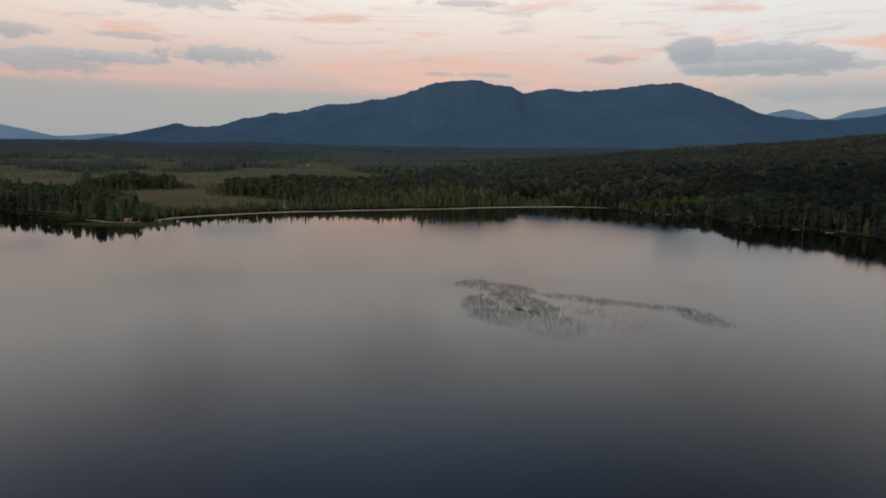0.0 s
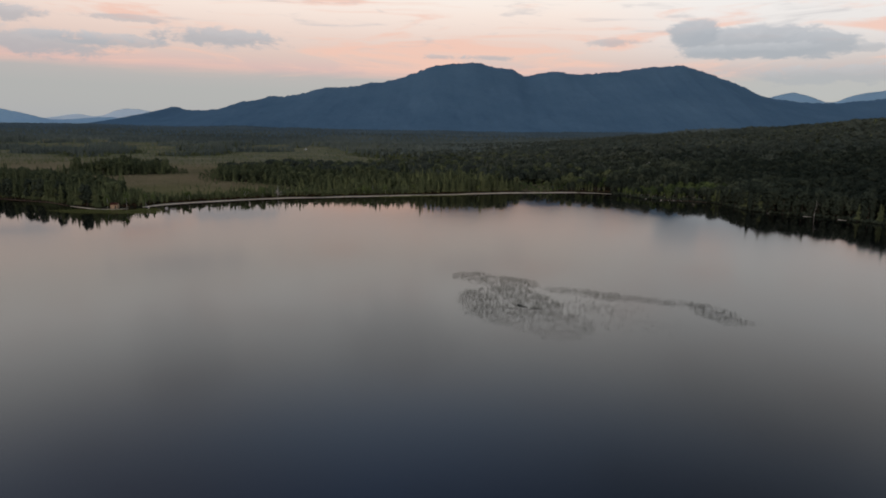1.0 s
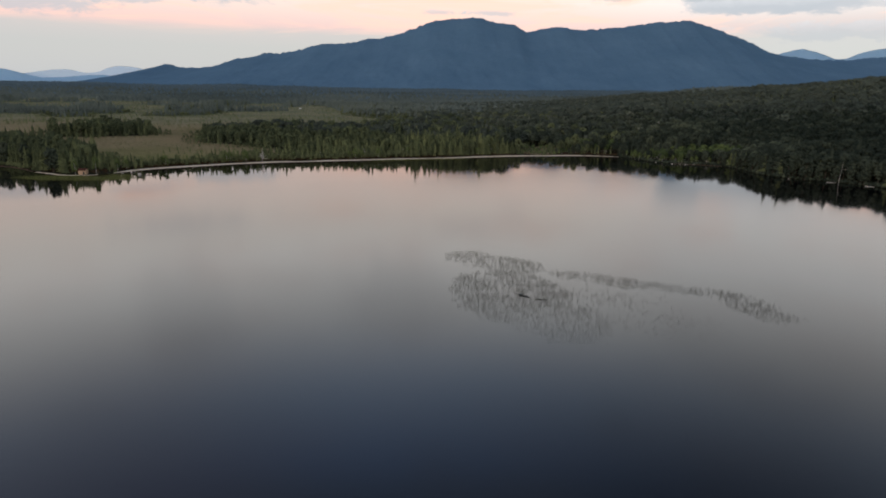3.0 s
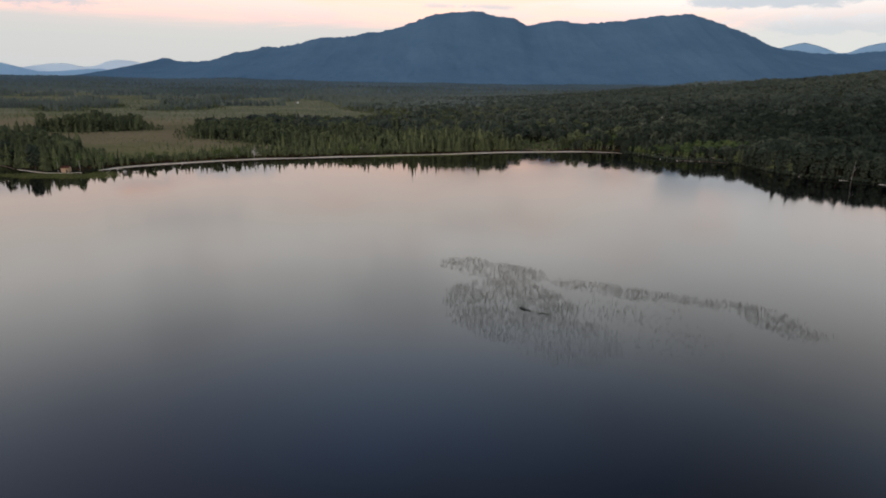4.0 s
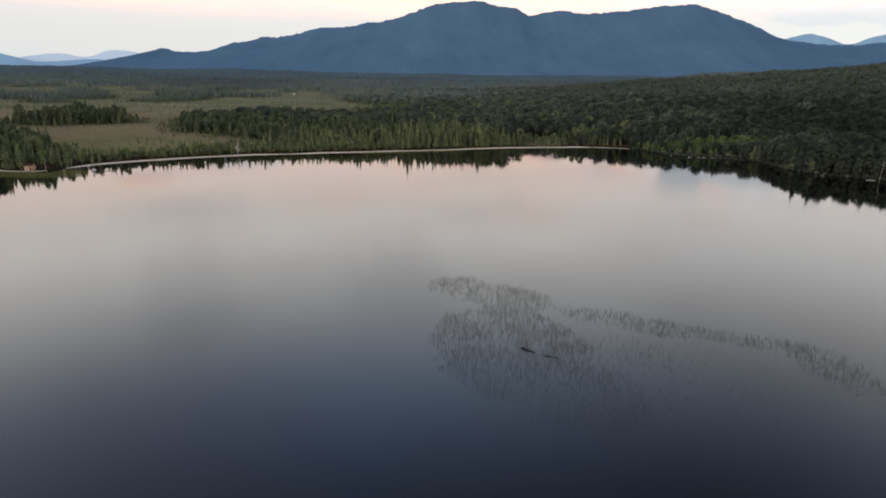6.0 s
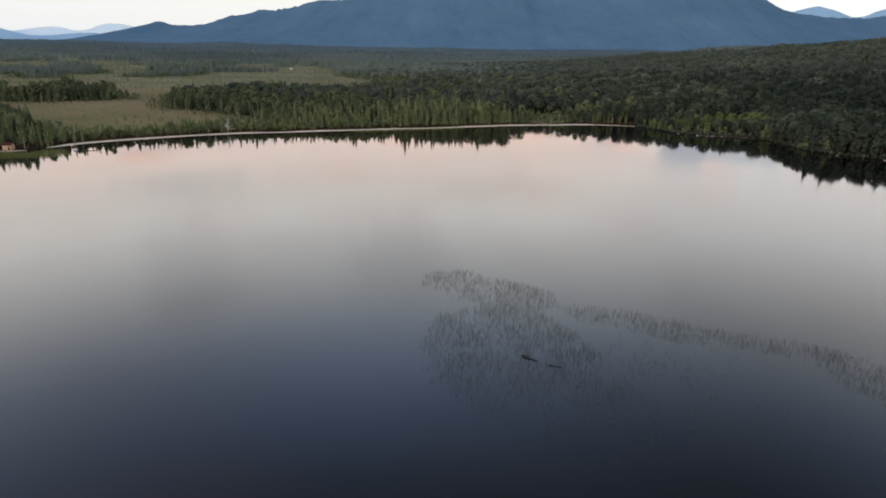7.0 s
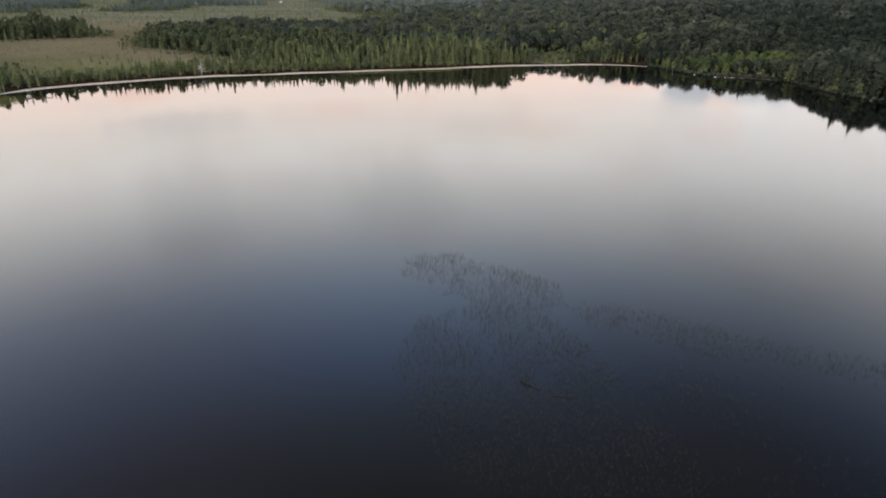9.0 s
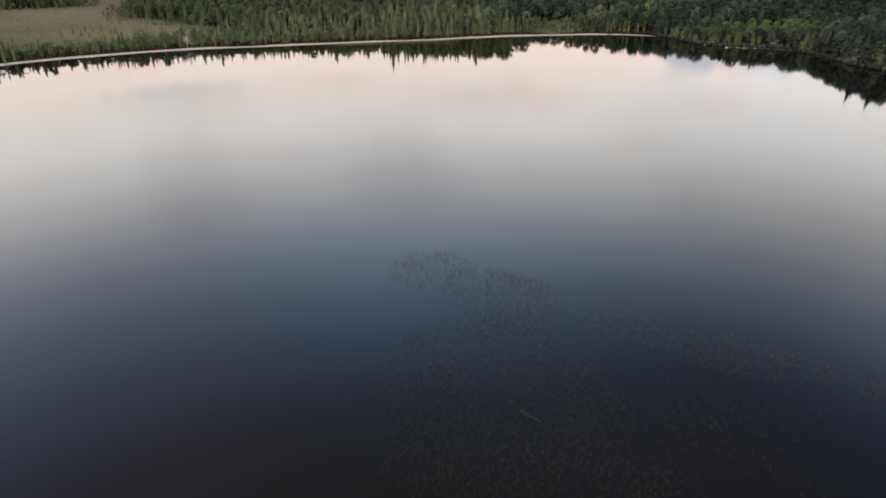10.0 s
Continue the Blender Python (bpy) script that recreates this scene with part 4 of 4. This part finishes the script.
def shore_trees():
    r = seeded(601)
    slim = [tree("spruce_tree", joined([trunk_shape(0.93, 0.015, 0.004, 6)]), conifer_crown(seeded(610 + k), 15, 6, w, 0.08), BARK, SPRUCE, label, tint)
            for k, (w, tint, label) in enumerate(((0.13, 0.62, "slim mid-green spruce at the edge of the sand"), (0.16, 0.45, "dark spruce with drooping boughs by the shore"),
                                                  (0.11, 0.75, "narrow light green spruce by the beach"), (0.15, 0.35, "dark narrow spruce in the front row of the wood")))]
    tall = [tree("spruce_tree", joined([trunk_shape(0.95, 0.014, 0.003, 6)]), conifer_crown(seeded(620 + k), 19, 6, w, 0.14), BARK, SPRUCE, "tall pointed spruce standing above its neighbours", tint)
            for k, (w, tint) in enumerate(((0.15, 0.40), (0.17, 0.55)))]
    broad = [tree("broadleaf_tree", joined([trunk_shape(0.8, 0.018, 0.006, 6), limbs_shape(seeded(640 + k), 9, 0.25, 0.5, 0.006)]), leafy_crown(seeded(630 + k), 58, 0.085, w, 0.16, l),
                  BARK, BROADLEAF, label, tint)
             for k, (w, l, tint, label) in enumerate(((0.21, 0.02, 0.40, "dark green broadleaf tree leaning over the water"), (0.25, 0.0, 0.30, "rounded dark broadleaf tree by the lake"),
                                                      (0.17, -0.02, 0.52, "narrow olive-green broadleaf tree by the lake")))]
    birch = [tree("birch_tree", joined([trunk_shape(0.85, 0.014, 0.004, 6, 0.01), limbs_shape(seeded(660 + k), 7, 0.3, 0.4, 0.004)]), leafy_crown(seeded(650 + k), 46, 0.075, w, 0.2),
                  PALE_BARK, BIRCH_LEAF, "young bright green birch with a pale trunk", tint)
             for k, (w, tint) in enumerate(((0.20, 0.55), (0.24, 0.7)))]
    first = {}
    for q in finer(LAKE, 2.7):
        x, y = q
        if not (-440 < x < 330 and y > 455) or (-291 < x < -271):
            continue
        if 46 < x < 102 and r.random() < 0.7 + 0.3 * (abs(x - 74) < 16):
            continue
        for _ in range(6):
            g = q + (r.random(2) - 0.5) * 14 + (2, 9)
            d = inland_at(*g)
            low, high = (6.5, 14) if -262 < x < 158 else (1.2, 6)
            if low < d < high:
                break
        else:
            continue
        if x < -295:
            kinds, h = (broad + slim[3:] if r.random() < 0.6 else tall), r.uniform(14, 19)
        elif x < -55:
            kinds, h = (slim if r.random() < 0.8 else birch), r.uniform(7.0, 11.0)
        elif x < 52:
            kinds, h = (tall, r.uniform(12, 19)) if r.random() < 0.6 else (slim + birch, r.uniform(8, 12))
        elif x < 160:
            kinds, h = (slim + broad, r.uniform(8, 12))
        elif x < 240 and y > 600:
            kinds, h = (birch if r.random() < 0.6 else slim), r.uniform(5.5, 8.5)
        else:
            kinds, h = (broad[2:] + broad if r.random() < 0.62 else tall + slim[1:2]), r.uniform(11, 17)
        ob = kinds[r.integers(0, len(kinds))]
        m = Matrix.LocRotScale((g[0], g[1], ground_at(*g) - 0.12), Euler((0, 0, r.random() * 6.28)), None)
        w = r.uniform(0.85, 1.15)
        if ob.name not in first:
            first[ob.name] = 1
            made = ob
            made.matrix_basis = m
        else:
            made = copy_thing(ob, m)
        made.scale = (h * w, h * w, h)
    for x, y, h, k in ((-52.2, 636.5, 25.0, 0), (-91.8, 618.0, 17.0, 1), (-14.2, 652.0, 20.0, 1), (-2.5, 655.0, 20.5, 0), (-69.5, 628.0, 15.0, 1), (9.3, 661.0, 18.0, 0), (-39.1, 640.0, 15.0, 1), (-23.5, 650.0, 17.0, 1), (18.5, 668.0, 18.0, 0)):
        made = copy_thing(tall[k], pose(x, y, ground_at(x, y) - 0.12, rz=x * 40))
        made.scale = (h * 0.85, h * 0.85, h)
    pale = copy_thing(birch[0], pose(-274.0, 474.5, ground_at(-274.0, 474.5) - 0.1))
    pale.scale = (9.5, 9.5, 13.0)
    tagged(pale, "tall pale green birch beside the cabin")
    for ob in slim + tall + broad + birch:
        if ob.name not in first:
            for c in list(ob.children):
                bpy.data.objects.remove(c)
            bpy.data.objects.remove(ob)


def limb(bm, a, b, ra, rb, sides=6):
    """A tapered round piece between two places."""
    a, b = Vector(a), Vector(b)
    m = Matrix.Translation((a + b) / 2) @ (b - a).to_track_quat("Z", "Y").to_matrix().to_4x4()
    bmesh.ops.create_cone(bm, cap_ends=True, segments=sides, radius1=ra, radius2=rb, depth=(b - a).length, matrix=m)


def dead_tree(x, y, tall, lean, seed, label, boughs=14, girth=1.0):
    r, ob = random.Random(seed), new("dead_tree")
    z = ground_at(x, y) - 0.1
    ob.location = (x, y, z)
    bm = bmesh.new()
    steps = [Vector((lean * tall * k / 6 + 0.1 * r.uniform(-1, 1), 0.05 * k * r.uniform(-1, 1), tall * k / 6)) for k in range(7)]
    steps[0] = Vector((0, 0, 0))
    for k in range(6):
        limb(bm, steps[k], steps[k + 1], 0.19 * girth * (1 - k / 7), 0.19 * girth * (1 - (k + 1) / 7))
    part("trunk", bm, PALE_BARK, ob)
    for k in range(boughs):
        bm = bmesh.new()
        f = r.uniform(0.25, 0.97)
        o = Vector((lean * tall * f, 0, tall * f))
        a = r.random() * 6.28
        d = Vector((math.cos(a), math.sin(a), r.uniform(-0.1, 0.5))) * r.uniform(0.8, 1.8) * (1.25 - f) * tall * 0.2
        limb(bm, o, o + d, 0.15 * girth, 0.10 * girth, 5)
        limb(bm, o + d, o + d * 1.5 + Vector((0, 0, 0.3)), 0.07 * girth, 0.02, 5)
        limb(bm, o + d, o + d * 1.3 + Vector((d.y, -d.x, 0.2)) * 0.4, 0.06, 0.02, 4)
        part("bough", bm, PALE_BARK, ob)
    tagged(ob, label, "dead tree")


def boulder(x, y, size, seed, mat, label, sink=0.25, group=""):
    r = random.Random(seed)
    bm = bmesh.new()
    bmesh.ops.create_icosphere(bm, subdivisions=3, radius=1.0)
    sx, sy, sz = size * r.uniform(0.8, 1.3) / 2, size * r.uniform(0.7, 1.1) / 2, size * r.uniform(0.55, 0.8) / 2
    for v in bm.verts:
        n = noise.noise(v.co * 1.1 + Vector((seed, 0, 0))) * 0.35 + noise.noise(v.co * 3 + Vector((0, seed, 0))) * 0.12
        v.co = Vector((v.co.x * sx, v.co.y * sy, v.co.z * sz)) * (1 + n)
    ob = part("boulder", bm, mat, None, smooth=True)
    ob.matrix_basis = pose(x, y, max(ground_at(x, y), -0.1) + sz * (1 - 2 * sink), 0, 0, r.uniform(0, 360))
    tagged(ob, label, "boulder", group)


def drift_log(x, y, long, thick, turn_, mat, label, z=None, knots=4):
    ob = new("drift_log")
    z = max(ground_at(x, y), -0.05) + thick * 0.6 if z is None else z
    ob.matrix_basis = pose(x, y, z, 0, 0, turn_)
    r, bm = random.Random(int(x * 7 + y)), bmesh.new()
    p = [Vector((-long / 2 + long * k / 5, 0.06 * long * r.uniform(-1, 1) * 0.4, 0.03 * r.uniform(-1, 1))) for k in range(6)]
    for k in range(5):
        limb(bm, p[k], p[k + 1], thick * (1.1 - 0.12 * k), thick * (1.1 - 0.12 * (k + 1)), 8)
    part("stem", bm, mat, ob)
    for k in range(knots):
        bm = bmesh.new()
        o = p[r.randrange(0, 3)]
        limb(bm, o, o + Vector((r.uniform(-0.5, 0.3), r.uniform(-0.7, 0.7), r.uniform(0.3, 1.0))) * thick * 3.2, thick * 0.4, thick * 0.12, 5)
        part("branch_stub", bm, mat, ob)
    tagged(ob, label, "log")


def box(bm, x0, y0, z0, x1, y1, z1, bevel=0.03):
    m = Matrix.Translation(((x0 + x1) / 2, (y0 + y1) / 2, (z0 + z1) / 2)) @ Matrix.Diagonal((x1 - x0, y1 - y0, z1 - z0, 1))
    made = bmesh.ops.create_cube(bm, size=1, matrix=m)["verts"]
    if bevel:
        bmesh.ops.bevel(bm, geom=list({e for v in made for e in v.link_edges}), offset=bevel, segments=1, affect="EDGES")


def cabin(name, x, y, wide, deep, tall, turn_, wall_mat, roof_mat, label, z=None):
    ob = new(name)
    ob.matrix_basis = pose(x, y, (ground_at(x, y) if z is None else z) - 0.1, 0, 0, turn_)
    h, w = deep / 2, wide / 2
    t = 0.16
    dx0, dx1, dh = w * 0.30, w * 0.30 + 1.1, 2.05
    for piece in ((-w, -h, 0, dx0, -h + t, tall), (dx1, -h, 0, w, -h + t, tall), (dx0, -h, dh, dx1, -h + t, tall),
                  (-w, h - t, 0, w, h, tall), (-w, -h + t, 0, -w + t, h - t, tall), (w - t, -h + t, 0, w, h - t, tall)):
        bm = bmesh.new()
        box(bm, *piece, 0.0)
        part("wall", bm, wall_mat, ob)
    bm = bmesh.new()
    box(bm, dx0 + 0.01, -h + 0.06, 0.02, dx1 - 0.01, -h + 0.11, dh - 0.01)
    part("door", bm, DARK_WOOD, ob, "dark wooden door")
    bm = bmesh.new()
    e, r = 0.35, deep * 0.30
    v = [bm.verts.new(c) for c in ((-w - e, -h - e, tall), (w + e, -h - e, tall), (w + e, h + e, tall), (-w - e, h + e, tall), (-w - e, 0, tall + r), (w + e, 0, tall + r))]
    top = [bm.verts.new(q.co + Vector((0, 0, 0.14))) for q in v]
    for a in ((0, 1, 5, 4), (2, 3, 4, 5)):
        bm.faces.new([top[k] for k in a])
        bm.faces.new([v[k] for k in reversed(a)])
    for a, b in ((0, 1), (1, 5), (5, 2), (2, 3), (3, 4), (4, 0)):
        bm.faces.new((v[a], v[b], top[b], top[a]))
    part("roof", bm, roof_mat, ob)
    for s in (-1, 1):
        bm = bmesh.new()
        a = [bm.verts.new((s * (w - t / 2) + o, q, zz)) for o in (-t / 2, t / 2) for q, zz in ((-h, tall), (h, tall), (0, tall + r - 0.02))]
        for f in ((0, 1, 2), (5, 4, 3), (0, 3, 4, 1), (1, 4, 5, 2), (2, 5, 3, 0)):
            bm.faces.new([a[k] for k in f])
        part("gable", bm, wall_mat, ob)
    tagged(ob, label, "cabin")


TAN_BOARDS = speckled("tan_boards", [(0.3, (0.36, 0.25, 0.16)), (0.6, (0.46, 0.33, 0.22)), (0.8, (0.54, 0.40, 0.28))], 0.8, 0.75, 12.0)
BROWN_ROOF = speckled("red_brown_roof", [(0.3, (0.055, 0.020, 0.014)), (0.7, (0.11, 0.042, 0.030))], 1.0, 0.8)
WHITE_BOARDS = speckled("white_painted_boards", [(0.3, (0.60, 0.60, 0.58)), (0.7, (0.78, 0.78, 0.76))], 0.8, 0.6)


def shore_things():
    cabin("cabin", -281.0, 470.0, 5.0, 4.4, 2.9, 8, TAN_BOARDS, BROWN_ROOF, "small tan wooden cabin with a red-brown roof by the lake")
    cabin("cabin", -459.0, 1692.0, 4.4, 3.4, 2.4, -10, WHITE_BOARDS, WHITE_BOARDS, "tiny white hut at the far edge of the bog")
    dead_tree(-181.6, 568.4, 10.5, 0.02, 5, "pale grey dead spruce at the edge of the beach", 24, 1.35)
    dead_tree(236.0, 822.0, 19.0, 0.04, 15, "bleached dead tree among the woods on the hill", 16)
    dead_tree(309.0, 828.0, 17.0, 0.0, 19, "thin pale dead trunk standing in the woods", 4)
    dead_tree(-372.0, 510.0, 9.0, 0.35, 7, "fallen-looking pale dead tree on the wooded shore", 8)
    dead_tree(287.5, 519.5, 16.0, 0.05, 9, "tall bleached dead tree among dark shore trees", 5, 0.75)
    dead_tree(226.0, 626.0, 7.0, 0.0, 13, "grey dead spruce above the shore stones", 18)
    for x, y, tall, lean, k in ((-170.3, 583.5, 6.0, 0.03, 31), (-136.9, 596.5, 7.5, -0.04, 32), (-99.4, 617.0, 8.5, 0.05, 33), (-87.1, 624.0, 7.0, 0.0, 34), (-63.9, 636.0, 8.0, -0.03, 35), (19.9, 666.0, 12.0, 0.02, 36)):
        dead_tree(x, y, tall, lean, k, "thin bare grey trunk among the green trees behind the sand", 5)
    boulder(-242.0, 475.5, 2.8, 4, PALE_STONE, "single white boulder standing in the shallows", 0.2)
    drift_log(-233.0, 475.0, 10.0, 0.22, 12, BARK, "grey drift log lying in the shallow water")
    r = random.Random(17)
    for k in range(11):
        boulder(193 + 22 * (k / 11) ** 0.8 + r.uniform(-1.6, 1.6), 622.4 - 0.1 * k + r.uniform(-1.0, 1.0), r.uniform(0.5, 1.3), 20 + k, STONE if k % 3 else PALE_STONE,
                "rounded pale stone at the foot of the wooded bank", 0.25, "stones along the bank")
    boulder(181.0, 634.0, 1.2, 41, PALE_STONE, "pale stone at the water's edge", 0.25)
    boulder(256.5, 533.5, 1.8, 42, STONE, "grey stone in the shade of the bank", 0.25)
    drift_log(299.0, 500.5, 6.0, 0.24, -35, PALE_BARK, "bleached drift log on the dark shore")
    drift_log(281.0, 518.0, 6.0, 0.22, -14, PALE_BARK, "short bleached log at the water's edge")
    drift_log(-160.0, 574.5, 3.0, 0.25, 35, PALE_BARK, "pale driftwood lying on the sand")
    drift_log(122.0, 683.0, 5.0, 0.25, 5, BARK, "dark drift log on the beach")
    drift_log(20.0, 228.2, 3.8, 0.34, -38, DARK_WOOD, "dark waterlogged stump and log among the reeds", 0.02, 6)
    drift_log(25.2, 225.2, 2.8, 0.12, -12, DARK_WOOD, "thin dark sunken branch among the reeds", 0.05, 5)


near_woods()
mid_woods()
far_woods()
meadow_scrub()
reeds()
sedges()
shore_things()
shore_trees()
